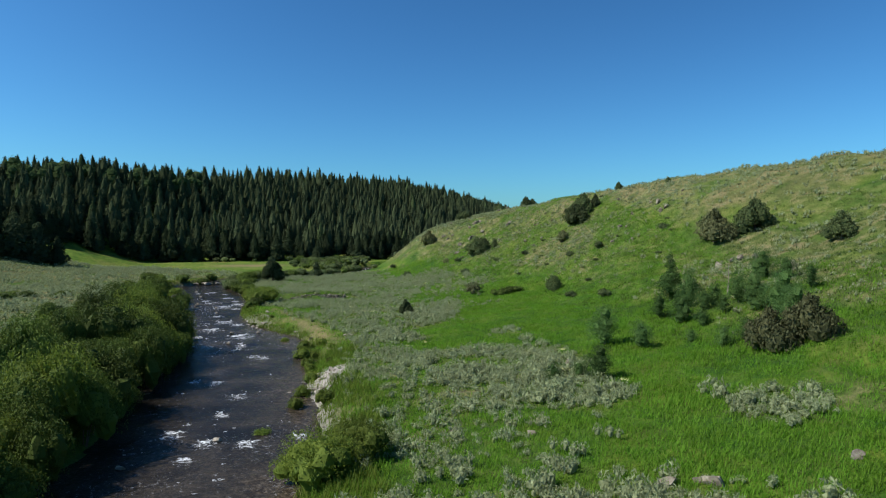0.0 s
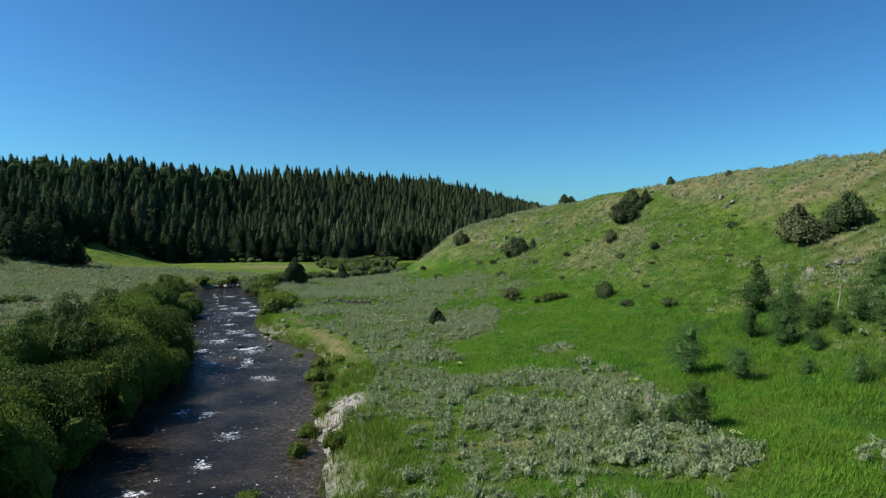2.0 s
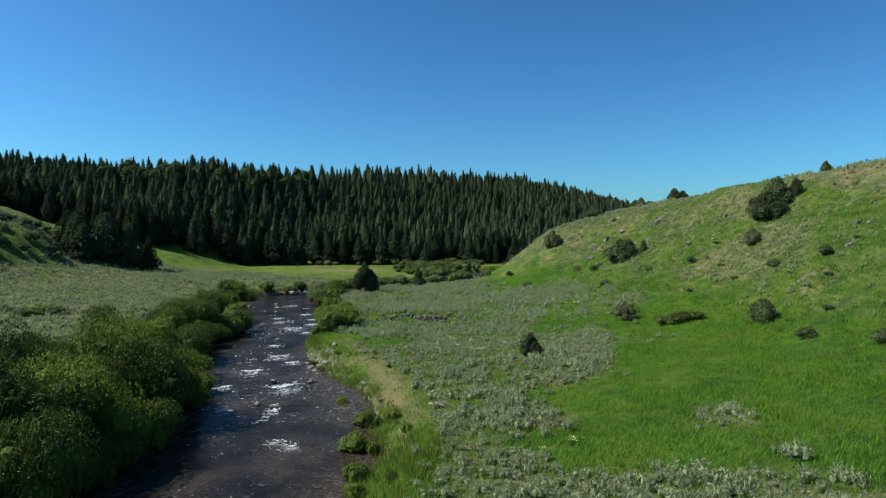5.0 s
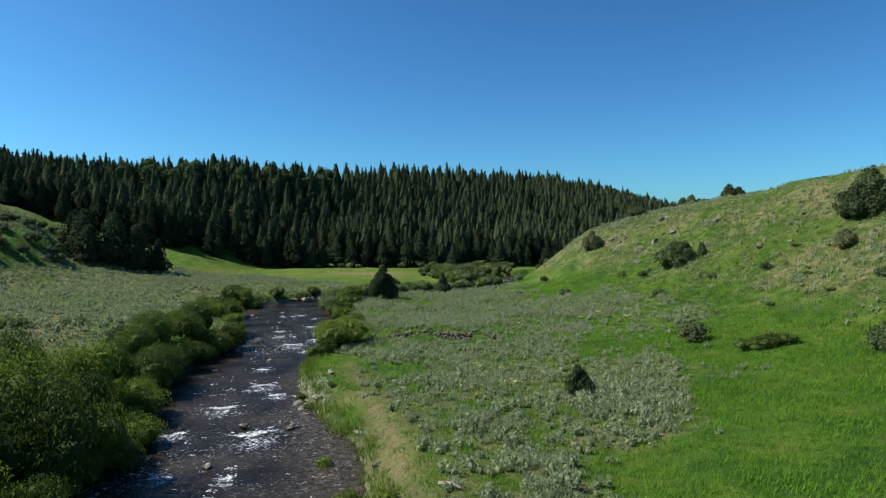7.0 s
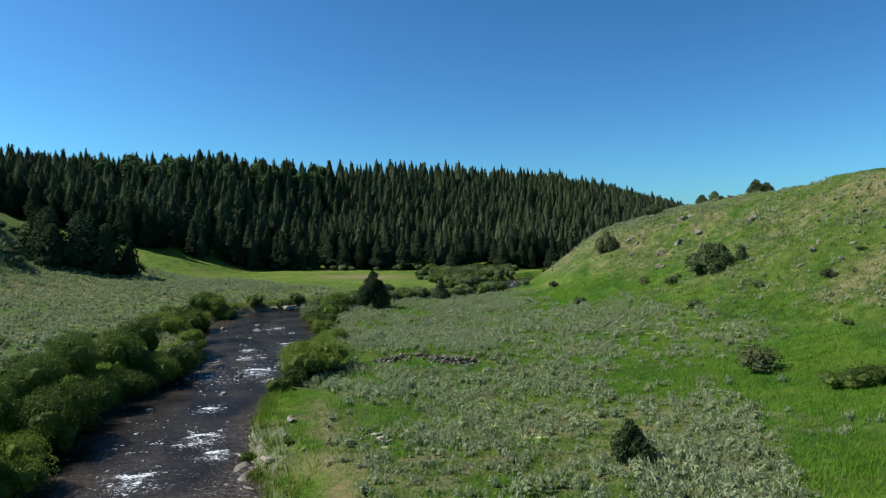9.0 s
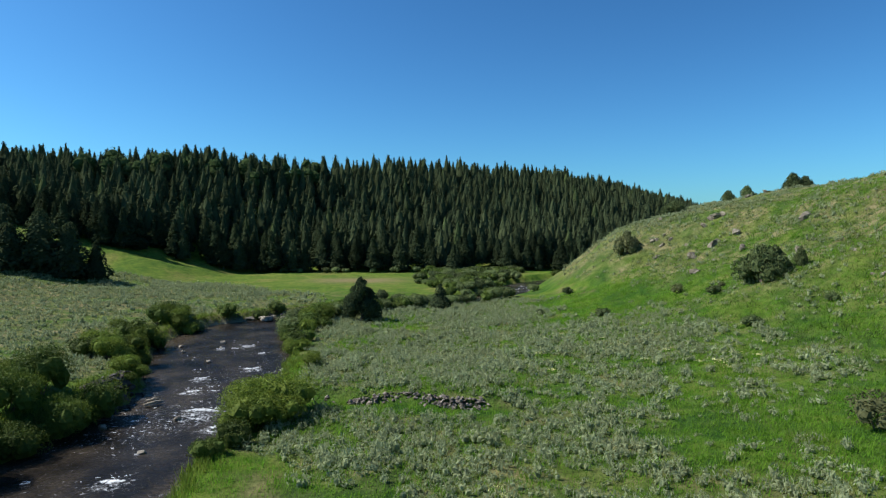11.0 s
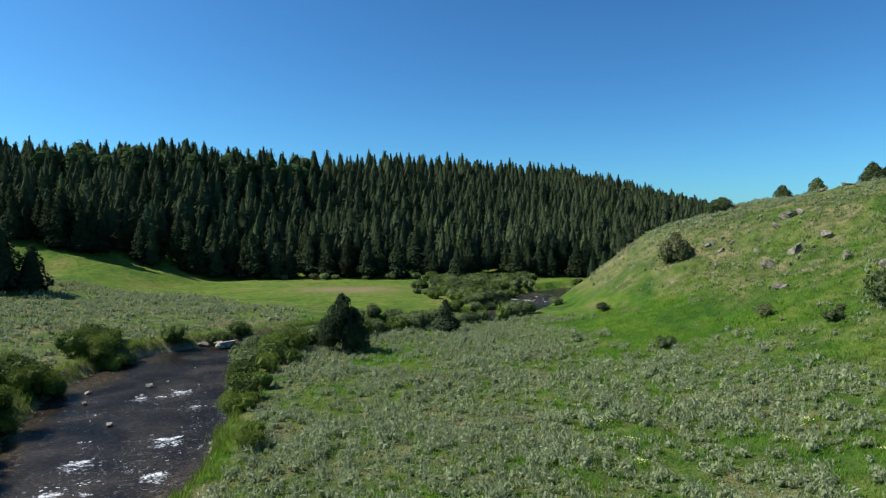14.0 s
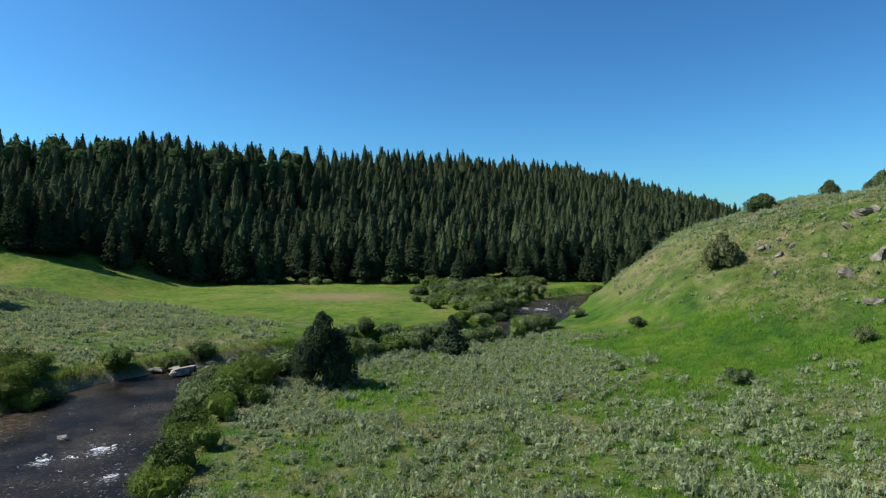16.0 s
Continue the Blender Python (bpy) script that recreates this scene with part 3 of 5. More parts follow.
def sage_cover(x, y, off, side, z):
    """How thickly sagebrush stands, 0..1."""
    patch = fbm(x, y, 10, 21)
    fine = fbm(x, y, 3.2, 23, 2)
    limit = np.interp(y, [15, 30, 37, 42, 58, 75, 100, 118, 128, 140, 152, 160, 175], [22, 18, 13, 10, 7, 5, 6, 4, 1, -4, -8, -11, -18])
    thick = np.interp(y, [20, 34, 44, 56, 75, 95, 115, 125, 150], [0.52, 0.52, 0.62, 0.86, 0.97, 0.92, 0.88, 0.98, 1.0])
    plain_ = ease((limit + 3 + 34 * (patch - 0.5) - x) / np.where(y > 100, 17.0, 9.0)) * (side > 0) * ease((off - np.where(y < 58, 2.5, np.where(y < 95, 3.2, 1.2))) / np.where(y < 95, 3.5, 2.2))
    plain_ = plain_ * (0.16 + 0.84 * ease((patch - (0.62 - 0.42 * thick)) / 0.26)) * ease((205 - y) / 20)
    hill = (side > 0) * ease((z - 4.5) / 3) * (0.16 + 0.36 * ease((fbm(x, y, 13, 31) - 0.42) / 0.2) + 0.75 * dry_slope(x, y, z)) * (1 - 0.85 * green_hollow(x, y))
    top = np.interp(x, [-140, -96, -66, -50, -44], [186, 190, 183, 172, 163])
    near = np.where(y > 104, 1.5, 6)
    west = (side < 0) * ease((off - near) / 4) * ease((top + 6 * (patch - 0.5) - y) / 3) * (0.3 + 0.7 * ease((patch - 0.36) / 0.18)) * ease((-x - 30) / 8)
    west = west * 1.2 * (1 - 0.8 * ease((-x - 108) / 6))
    plain_ = np.maximum(plain_, 0.72 * (side > 0) * ease((4.5 + 14 * (patch - 0.5) - x) / 6) * ease((y - 40) / 8) * ease((78 - y) / 8) * ease((off - 3.5) / 2.5))
    plain_ = np.maximum(plain_, 0.30 * (side > 0) * ease((13 + 30 * (patch - 0.5) - x) / 10) * ease((y - 94) / 8) * ease((150 - y) / 10) * ease((off - 2) / 3))
    plain_ = plain_ * (1 - (np.abs(y - 104.9) < 1.1) * (x > -28.5) * (x < -12))
    gaps = np.where((side > 0) & (z < 4.5), 0.42 + 0.95 * ease((fine - 0.34) / 0.24), 0.30 + 1.4 * ease((fine - 0.28) / 0.4))
    return np.clip(np.maximum(np.maximum(plain_, hill), west) * gaps, 0, 1)


def bare_cover(x, y, off, side, z, station):
    """Dry and trodden ground, 0..1."""
    trail = np.interp(y, [60, 72.6, 78, 82, 84, 89.2, 92], [-8.5, -12.5, -15.6, -17.7, -18.6, -21.3, -22.7])
    path = (side > 0) * np.exp(-((x - trail) / 0.75) ** 2) * ease((y - 62) / 6) * ease((94 - y) / 3) * (0.55 + 0.45 * ease((fbm(x, y, 1.6, 43) - 0.35) / 0.2))
    tan_ = (side > 0) * np.exp(-((x - trail + 0.6) / 3.2) ** 2) * ease((y - 58) / 6) * ease((92 - y) / 4) * 0.65 * ease((fbm(x, y, 2.4, 41) - 0.3) / 0.3)
    hill = (side > 0) * ease((z - 5) / 6) * (0.55 * dry_slope(x, y, z) * ease((fbm(x, y, 1.6, 48) - 0.40) / 0.2) + 0.06 * vnoise(x, y, 1.2, 49)) * (1 - green_hollow(x, y))
    rim = 0.5 * (side > 0) * ease((z - 2.6) / 2) * ease((15 - z) / 4) * np.exp(-((y - 198) / 15) ** 2) * (x > -18) * (x < 6) * ease((fbm(x, y, 2.0, 48) - 0.3) / 0.25)
    north = 0.05 * ease((y - 180) / 10) * (x < -20) * (0.6 + 0.8 * fbm(x, y, 7, 50))
    field = np.exp(-(((x + 62) / 12) ** 2 + ((y - 213) / 9) ** 2)) * 1.1
    cut = 0.25 * (side < 0) * ease((3.2 - off) / 1.5) * ease((y - 102) / 3) * (y < 162)
    loose = 0.5 * ease((fbm(x, y, 5, 53) - 0.56) / 0.12) * ease((vnoise(x, y, 0.9, 54) - 0.35) / 0.3) * (z < 4) * (y < 185) * ease((6 - x) / 8)
    return np.clip(np.maximum.reduce([path, tan_, hill, rim, north, field, loose, cut]), 0, 1)


def bar_cover(x, y, off, side, station):
    """Gravel and mud, 0..1."""
    bed = ease((0.3 - off) / 0.5) * np.where(side < 0, 0.1, 1.0)
    here = STREAM_AT(station)
    much = np.interp(here, [32, 38, 44, 51, 54, 58, 64, 68, 74, 80, 86, 90], [0.0, 0.8, 1, 1, 0.3, 0.05, 0.1, 0.2, 0.25, 0.5, 0.4, 0])
    bar = (side > 0) * much * ease((0.9 + np.where(here < 54, 4.6, 3.2) * much * ease((vnoise(x, y, 5, 61) - 0.1) / 0.7) + 0.6 * vnoise(x, y, 1.5, 63) - off) / 0.5)
    west = (side < 0) * ease((0.9 - off) / 0.5) * (here > 142) * (here < 160) * 0.5
    return np.clip(np.maximum.reduce([bed, bar, west]), 0, 1)


def STREAM_AT(station):
    """The y that belongs to a station of the river."""
    return np.interp(station, STREAM_LENGTH, STREAM[:, 1])


# ---------------------------------------------------------------- ground and water
def axis(fine0, fine1, step, mid0, mid1, step2, far):
    a = np.arange(fine0, fine1, step)
    lo, hi = np.arange(mid0, fine0 - step2 / 2, step2), np.arange(fine1, mid1, step2)
    grow = 4.0 * 1.28 ** np.arange(1, 40)
    out = np.cumsum(grow)
    out = out[out < far]
    return np.r_[(mid0 - out)[::-1], lo, a, hi, mid1 + out]


def build_ground():
    gx = axis(-66, 48, 0.78, -190, 120, 2.2, 3200)
    gy = axis(18, 178, 0.78, -60, 440, 2.4, 3200)
    x, y = np.meshgrid(gx, gy, indexing="ij")
    xs, ys = x.ravel(), y.ravel()
    z, off, side, station = ground_z(xs, ys, True)
    nx, ny = len(gx), len(gy)
    i = np.arange(nx - 1)[:, None] * ny + np.arange(ny - 1)[None]
    q = np.stack([i, i + ny, i + ny + 1, i + 1], -1).reshape(-1, 4)
    sage = sage_cover(xs, ys, off, side, z)
    dry = bare_cover(xs, ys, off, side, z, station)
    gravel = bar_cover(xs, ys, off, side, station)
    tan_flat = ease((ys - 34) / 8) * ease((100 - ys) / 14)
    under = np.maximum.reduce([np.minimum(1, 1.5 * sage) * (0.55 + 0.4 * np.maximum(tan_flat, np.maximum(ease((ys - 100) / 10), side < 0))), 0.28 * (1 - 0.9 * green_hollow(xs, ys)) * (side > 0) * ease((z - 4) / 7) * ease((fbm(xs, ys, 5, 33) - 0.3) / 0.35), (side < 0) * ease((3.5 - off) / 2) * (ys > 112) * (ys < 162) * 0.9])
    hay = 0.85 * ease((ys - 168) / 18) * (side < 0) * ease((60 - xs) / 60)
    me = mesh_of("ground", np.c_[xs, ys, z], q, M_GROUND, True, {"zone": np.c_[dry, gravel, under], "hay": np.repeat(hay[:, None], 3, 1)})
    return tagged(new("ground", me), "green river valley floor with grassy hills", "ground", kind="structure")


# breaking crests: x, y, half width
FROTH = [(-23.2, 75.4, 1.7), (-28.4, 74.3, 1.0), (-24.4, 67.9, 0.7), (-17.8, 62, 0.6), (-16.5, 61.6, 0.6), (-17.8, 51.3, 0.6), (-19.8, 51.4, 0.45),
         (-28.6, 80.5, 1.3), (-29, 87.4, 1.4), (-26.5, 84.9, 0.9), (-20.9, 68.5, 0.6), (-32.2, 93.2, 0.8), (-35.4, 106.2, 1.8), (-31.9, 102.5, 0.9), (-34, 109.8, 1.2),
         (-39.2, 120, 1.0), (-41.6, 115.2, 0.9), (-36, 114.6, 0.8), (-46, 131, 0.8), (-14.6, 46.8, 0.7), (-16, 37.6, 0.8), (-13.3, 35.8, 0.6), (-10.6, 35.8, 0.7), (-13.4, 33, 0.5),
         (-7.6, 37, 0.6), (-14.2, 41.6, 0.5), (-48, 128.4, 0.6), (-42, 127, 0.5), (-21.6, 210.5, 1.3), (-24.6, 212, 1.0), (-39.6, 111, 0.9)]


def build_water():
    """A ribbon along the river, wider than its bed."""
    n, across = 1300, 60
    s = np.linspace(0, STREAM_LENGTH[-1], n)
    cx, cy, hw = (np.interp(s, STREAM_LENGTH, STREAM[:, k]) for k in range(3))
    fx, fy = np.interp(s, STREAM_LENGTH, flow[:, 0]), np.interp(s, STREAM_LENGTH, flow[:, 1])
    u = np.linspace(-1, 1, across)
    w = (hw + 1.6)[:, None] * u[None]
    x, y = cx[:, None] + fy[:, None] * w, cy[:, None] - fx[:, None] * w
    rip = rapid(STREAM_AT(s))[:, None] * np.ones_like(x)
    z = (fbm(x, y, 1.7, 71) - 0.5) * (0.04 + 0.14 * rip) + (fbm(x, y, 0.8, 73, 2) - 0.5) * (0.03 + 0.10 * rip)
    z = z * ease((1.05 - np.abs(u)) / 0.25)[None] - 0.02
    i = np.arange(n - 1)[:, None] * across + np.arange(across - 1)[None]
    q = np.stack([i, i + 1, i + across + 1, i + across], -1).reshape(-1, 4)
    shoal = np.clip(ease((np.abs(u)[None] - 0.45 + 0.5 * (vnoise(x, y, 7, 77) - 0.5)) / 0.5) + 0.5 * rip * vnoise(x, y, 3, 79), 0, 1)
    froth = 0.24 * (rip - 0.35) + 0.22 * (vnoise(x, y, 3.2, 87) - 0.5)
    for px, py, w in FROTH:
        k = int(((STREAM[:, 0] - px) ** 2 + (STREAM[:, 1] - py) ** 2).argmin())
        a = flow[k, 1] * (x - px) - flow[k, 0] * (y - py)
        b_ = flow[k, 0] * (x - px) + flow[k, 1] * (y - py)
        bow = (0.35 if (px * 7) % 2 < 1.2 else -0.3) * a * a / w
        froth = np.maximum(froth, 0.66 * np.exp(-(a / w) ** 4 - ((b_ + bow) / (0.20 + 0.13 * w)) ** 2))
        froth = np.maximum(froth, 0.40 * np.exp(-(a / (1.3 * w)) ** 2 - ((b_ + 1.0 * w) / (1.1 * w)) ** 2))
    froth = froth * ease((1.0 - np.abs(u)) / 0.15)[None]
    me = mesh_of("river", np.stack([x, y, z], -1).reshape(-1, 3), q, M_WATER, True, {"shoal": np.repeat(shoal.reshape(-1, 1), 3, 1), "froth": np.repeat(froth.reshape(-1, 1), 3, 1)})
    return tagged(new("river", me), "dark shallow river with small rapids", "river", kind="structure")


def rapid(y):
    """How broken the water is along the valley, 0..1."""
    return np.interp(y, [20, 30, 44, 52, 62, 68, 78, 84, 88, 94, 98, 108, 116, 130, 140, 200, 206, 220, 230], [0.4, 0.7, 0.5, 0.35, 0.4, 0.8, 0.8, 0.7, 0.5, 0.2, 0.6, 0.9, 0.5, 0.45, 0.1, 0.1, 0.7, 0.7, 0.2])


def fleck(r, px, py, ax, ay, la, lb):
    """A thin ragged scrap of foam, la long along (ax, ay) and lb wide."""
    m = 8
    an = 2 * np.pi * np.arange(m) / m
    rad = 0.35 + 0.95 * r.random(m)
    ex, ey = np.cos(an) * rad * la, np.sin(an) * rad * lb
    vx, vy = px + ax * ex - ay * ey, py + ay * ex + ax * ey
    top = 0.016 + 0.15 * lb
    v = np.r_[np.c_[vx, vy, np.full(m, 0.0)], np.c_[px + 0.55 * (vx - px), py + 0.55 * (vy - py), top * (0.5 + 0.6 * r.random(m))], [[px, py, top]]]
    f = []
    for j in range(m):
        k = (j + 1) % m
        f += [(j, k, m + k), (j, m + k, m + j), (m + j, m + k, 2 * m)]
    return v, np.array(f)


def build_foam():
    r = np.random.default_rng(31)
    pieces = []
    s_all = np.linspace(0, STREAM_LENGTH[-1], 3000)
    here = STREAM_AT(s_all)
    chance = rapid(here) ** 1.3 * (here > 18) * np.interp(here, [20, 60, 110], [1.5, 1.0, 0.8]) * (0.25 + ease((vnoise(s_all, s_all * 0, 4.5, 83) - 0.4) / 0.25))
    chance /= chance.sum()
    def crest(s, mid, wide, big):
        """A broken line of scraps across the flow."""
        cx, cy = (np.interp(s, STREAM_LENGTH, STREAM[:, k]) for k in range(2))
        fx, fy = np.interp(s, STREAM_LENGTH, flow[:, 0]), np.interp(s, STREAM_LENGTH, flow[:, 1])
        sag = r.uniform(-0.5, 0.7)
        for _k in range(int(5 + 28 * big)):
            a = r.uniform(-1, 1)
            b_ = sag * a * a * wide + r.normal() * (0.10 + 0.5 * big) * (1 - 0.5 * abs(a))
            a = mid + a * wide
            turn = r.normal() * 0.6
            ax, ay = fy * math.cos(turn) + fx * math.sin(turn), -fx * math.cos(turn) + fy * math.sin(turn)
            pieces.append(fleck(r, cx + fy * a + fx * b_, cy - fx * a + fy * b_, ax, ay, r.uniform(0.04, 0.15) * (1 + big), r.uniform(0.012, 0.03) * (1 + big)))

    for x, y, wide in FROTH:
        k = int(((STREAM[:, 0] - x) ** 2 + (STREAM[:, 1] - y) ** 2).argmin())
        mid = flow[k, 1] * (x - STREAM[k, 0]) - flow[k, 0] * (y - STREAM[k, 1])
        crest(STREAM_LENGTH[k], mid, wide * 0.8, 0.5 if wide > 1.25 else 0.1)
    for n in range(230):
        s = r.choice(s_all, p=chance)
        cx, cy, hw = (np.interp(s, STREAM_LENGTH, STREAM[:, k]) for k in range(3))
        fx, fy = np.interp(s, STREAM_LENGTH, flow[:, 0]), np.interp(s, STREAM_LENGTH, flow[:, 1])
        mid = r.normal() * 0.42 * hw
        if abs(mid) > 0.8 * hw:
            continue
        if n > 40:
            pieces.append(fleck(r, cx + fy * mid, cy - fx * mid, fy, -fx, r.uniform(0.05, 0.18), r.uniform(0.01, 0.025)))
        else:
            crest(s, mid, 0.25 + 0.5 * r.random() ** 2, 0.25 * r.random())
    v, f = joined(pieces)
    return stuff("river_foam", mesh_of("river_foam", v, f, M_FOAM, True), "white foam crests on the river rapids", "foam")


build_ground()
build_water()
build_foam()


# ---------------------------------------------------------------- the wood
def build_woods():
    r = np.random.default_rng(5)
    gx, gy = np.meshgrid(np.arange(-265, 175, 4.0), np.arange(150, 640, 4.0), indexing="ij")
    x = gx.ravel() + r.uniform(-2.1, 2.1, gx.size)
    y = gy.ravel() + r.uniform(-2.1, 2.1, gx.size)
    ye, yc, zc = spread(WOODS, np.clip(x, -420, 320))
    edge = y - ye + 3 - 5 * (fbm(x, y, 14, 91) - 0.5)
    off = river_off(x, y)[0]
    keep = (edge > 0) & (y < yc + 12) & (off > 4) & ((x < 45) | (y > 430))
    x, y, edge = x[keep], y[keep], edge[keep]
    z = ground_z(x, y) - 0.2
    height = 10.6 + 1.7 * r.normal(size=len(x)) + 5 * (fbm(x, y, 40, 93) - 0.5)
    height = np.clip(height, 5.5, 14) * np.where(edge < 5, 0.8 + 0.3 * r.random(len(x)), 1)
    forms = [conifer_crown(r, 1.0, 0.27 + 0.12 * r.random(), 150, 0.06, 0.72 + 0.28 * r.random(), 0.40) for _ in range(12)]
    trunk = stick((0, 0, -0.05), (0, 0, 0.85), 0.014, 0.004, 4)
    near = edge < 9
    far = ~near
    crowns = forms
    v, f, ids = scattered(r, crowns, x[far], y[far], z[far], height[far])
    tint = (0.72 + 0.55 * r.random((far.sum(), 1))) * np.array([1.03, 1.0, 0.92])
    pale = r.random(far.sum()) < 0.04
    tint[pale] *= np.array([1.4, 1.45, 1.2])
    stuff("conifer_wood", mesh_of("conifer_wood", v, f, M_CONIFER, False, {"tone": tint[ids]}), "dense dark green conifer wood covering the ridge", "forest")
    # pale broadleaved trees near the crest
    puffs = []
    for _ in range(5):
        lobes = [(0.16 * math.cos(2.1 * q), 0.16 * math.sin(2.1 * q), 0.42 + 0.16 * q * 0.5, 0.20 + 0.06 * r.random(), 1.1) for q in range(5)]
        puffs.append(joined([leaf_cloud(r, 170, lobes, 0.045, 1.5, 0.2)] + [lump(r, q[:3], q[3] * 0.8, q[4], 0.2, 4, 6) for q in lobes] + [stick((0, 0, -0.05), (0, 0, 0.5), 0.02, 0.01, 4)]))
    n = 24
    back = np.r_[r.normal(0, 1, n)]
    gx2 = np.r_[r.normal(-128, 13, 16), r.normal(-163, 9, 8)]
    ye2, yc2, _z = spread(WOODS, gx2)
    gy2 = yc2 - 7 + 6 * back
    v, f, _ = scattered(r, puffs, gx2, gy2, ground_z(gx2, gy2) - 0.2, r.uniform(9, 12, n))
    stuff("broadleaf_grove", mesh_of("broadleaf_grove", v, f, M_BROADLEAF), "pale green broadleaved trees along the wooded crest", "trees")
    v, f, _ = scattered(r, [trunk], x[far], y[far], z[far], height[far])
    stuff("wood_trunks", mesh_of("wood_trunks", v, f, M_BARK), "straight conifer trunks standing within the dense wood", "tree trunks")
    # the trees along the edge, each on its own
    made = []
    for k in range(6):
        h = 13.0 + 1.2 * k
        base = tagged(new("conifer"), "tall dark green conifer at the edge of the wood", "tree", "trees at the edge of the wood")
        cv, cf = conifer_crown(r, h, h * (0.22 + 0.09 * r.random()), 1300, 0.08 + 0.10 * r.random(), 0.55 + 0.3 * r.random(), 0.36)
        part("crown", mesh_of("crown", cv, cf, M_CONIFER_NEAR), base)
        tv, tf = bent_trunk(r, h * 0.93, 0.16 + 0.01 * k, 0.008)[0]
        part("trunk", mesh_of("trunk", tv, tf, M_BARK), base, "brown bark trunk")
        made.append((base, h))
    used = set()
    for xx, yy, zz, hh in zip(x[near], y[near], z[near], height[near]):
        k = int(r.integers(0, 6))
        base, h = made[k]
        sc = hh / h
        m = pose(xx, yy, zz, 0, 0, r.uniform(0, 360))
        if k not in used:
            used.add(k)
            base.matrix_basis = m
            base.scale = (sc, sc, sc)
        else:
            c = copy_thing(base, m)
            c.scale = (sc, sc, sc)


build_woods()


def big_conifer(x, y, height, radius, seed, label):
    r = np.random.default_rng(seed)
    base = tagged(new("conifer"), label, "tree", "lone conifers in the valley")
    base.location = (x, y, ground_z(x, y) - 0.1)
    cv, cf = conifer_crown(r, height, radius, 1500, 0.03, 0.55, 0.36)
    part("crown", mesh_of("crown", cv, cf, M_CONIFER_NEAR), base)
    tv, tf = bent_trunk(r, height * 0.9, height * 0.016, 0.01)[0]
    part("trunk", mesh_of("trunk", tv, tf, M_BARK), base, "brown bark trunk")


for n, (tx, ty, th, tr) in enumerate([(-117, 163, 12.5, 4.2), (-111.5, 166, 13.0, 4.6), (-106.5, 168, 11, 4.0), (-121.5, 165, 10.5, 3.8), (-103, 171, 8, 2.8), (-114, 161, 9, 3.8)]):
    big_conifer(tx, ty, th, tr, 200 + n, "dark spreading conifer standing at the foot of the west rise")
big_conifer(-28.3, 158.3, 4.2, 1.6, 231, "small dark spruce among the riverside willows")
big_conifer(-31.5, 51.5, 4.6, 1.3, 235, "young dark spruce standing in the willow thicket")
big_conifer(-31, 260, 9, 1.8, 232, "young conifer standing before the wood by the river")
big_conifer(-8, 238, 9, 1.7, 233, "young green conifer where the river meets the hill")
big_conifer(-5, 242, 10, 2.0, 234, "young green conifer where the river meets the hill")


# ---------------------------------------------------------------- shrubs and small trees
def shrub(name, seed, radius, height, leaves, size, leaf_mat, label, category, group, stems=4, lobes_n=7, core=0.72, long=2.0, up=0.5):
    """A many-stemmed bush, with its stems and its crown of leaves."""
    r = np.random.default_rng(seed)
    base = tagged(new(name), label, category, group)
    lobes = []
    for k in range(lobes_n):
        an, d = 2 * math.pi * (k + r.random() * 0.7) / lobes_n, radius * (0.25 + 0.4 * r.random()) * (k > 0)
        lr = radius * (0.36 + 0.22 * r.random())
        lobes.append((d * math.cos(an), d * math.sin(an), height * (0.34 + 0.28 * r.random()) + (0.1 * height if k == 0 else 0), lr, min(1.5, 0.42 * height / lr)))
    v, f = leaf_cloud(r, leaves, lobes, size, long, up)
    cores = [lump(r, (a, b_, c), d * core, e, 0.2, 4, 7) for a, b_, c, d, e in lobes]
    part("crown", mesh_of("crown", *joined([(v, f)] + cores), leaf_mat), base)
    for k in range(stems):
        a, b_, c, d, e = lobes[k % lobes_n]
        part("stem", mesh_of("stem", *stick((0.1 * a, 0.1 * b_, -0.15), (a * 0.9, b_ * 0.9, c + 0.4 * d), 0.035 + 0.02 * r.random(), 0.01, 4), M_TWIG), base)
    return base


def juniper(seed, height, radius, leaf_mat, label, leaves=3600, taper=1.2):
    r = np.random.default_rng(seed)
    base = tagged(new("juniper"), label, "tree", "junipers on the hill")
    lobes = []
    for k in range(16):
        t = k / 15
        an = 2.4 * k + r.random()
        rr = radius * (1 - 0.84 * t ** taper)
        d = (0.45 + 0.25 * r.random()) * rr
        lobes.append((d * math.cos(an), d * math.sin(an), height * (0.16 + 0.72 * t), rr * (0.34 + 0.18 * r.random()) + 0.05 * radius, 1.35))
    v, f = leaf_cloud(r, leaves, lobes, 0.035 * radius + 0.04, 2.8, 1.1, 0.35, 0.8)
    cores = [lump(r, (a, b_, c), d * 0.66, e, 0.2, 4, 7) for a, b_, c, d, e in lobes]
    part("crown", mesh_of("crown", *joined([(v, f)] + cores), leaf_mat), base)
    tv, tf = bent_trunk(r, height * 0.6, 0.05 * height, 0.05)[0]
    part("trunk", mesh_of("trunk", tv, tf, M_BARK), base, "short twisted brown trunk")
    return base


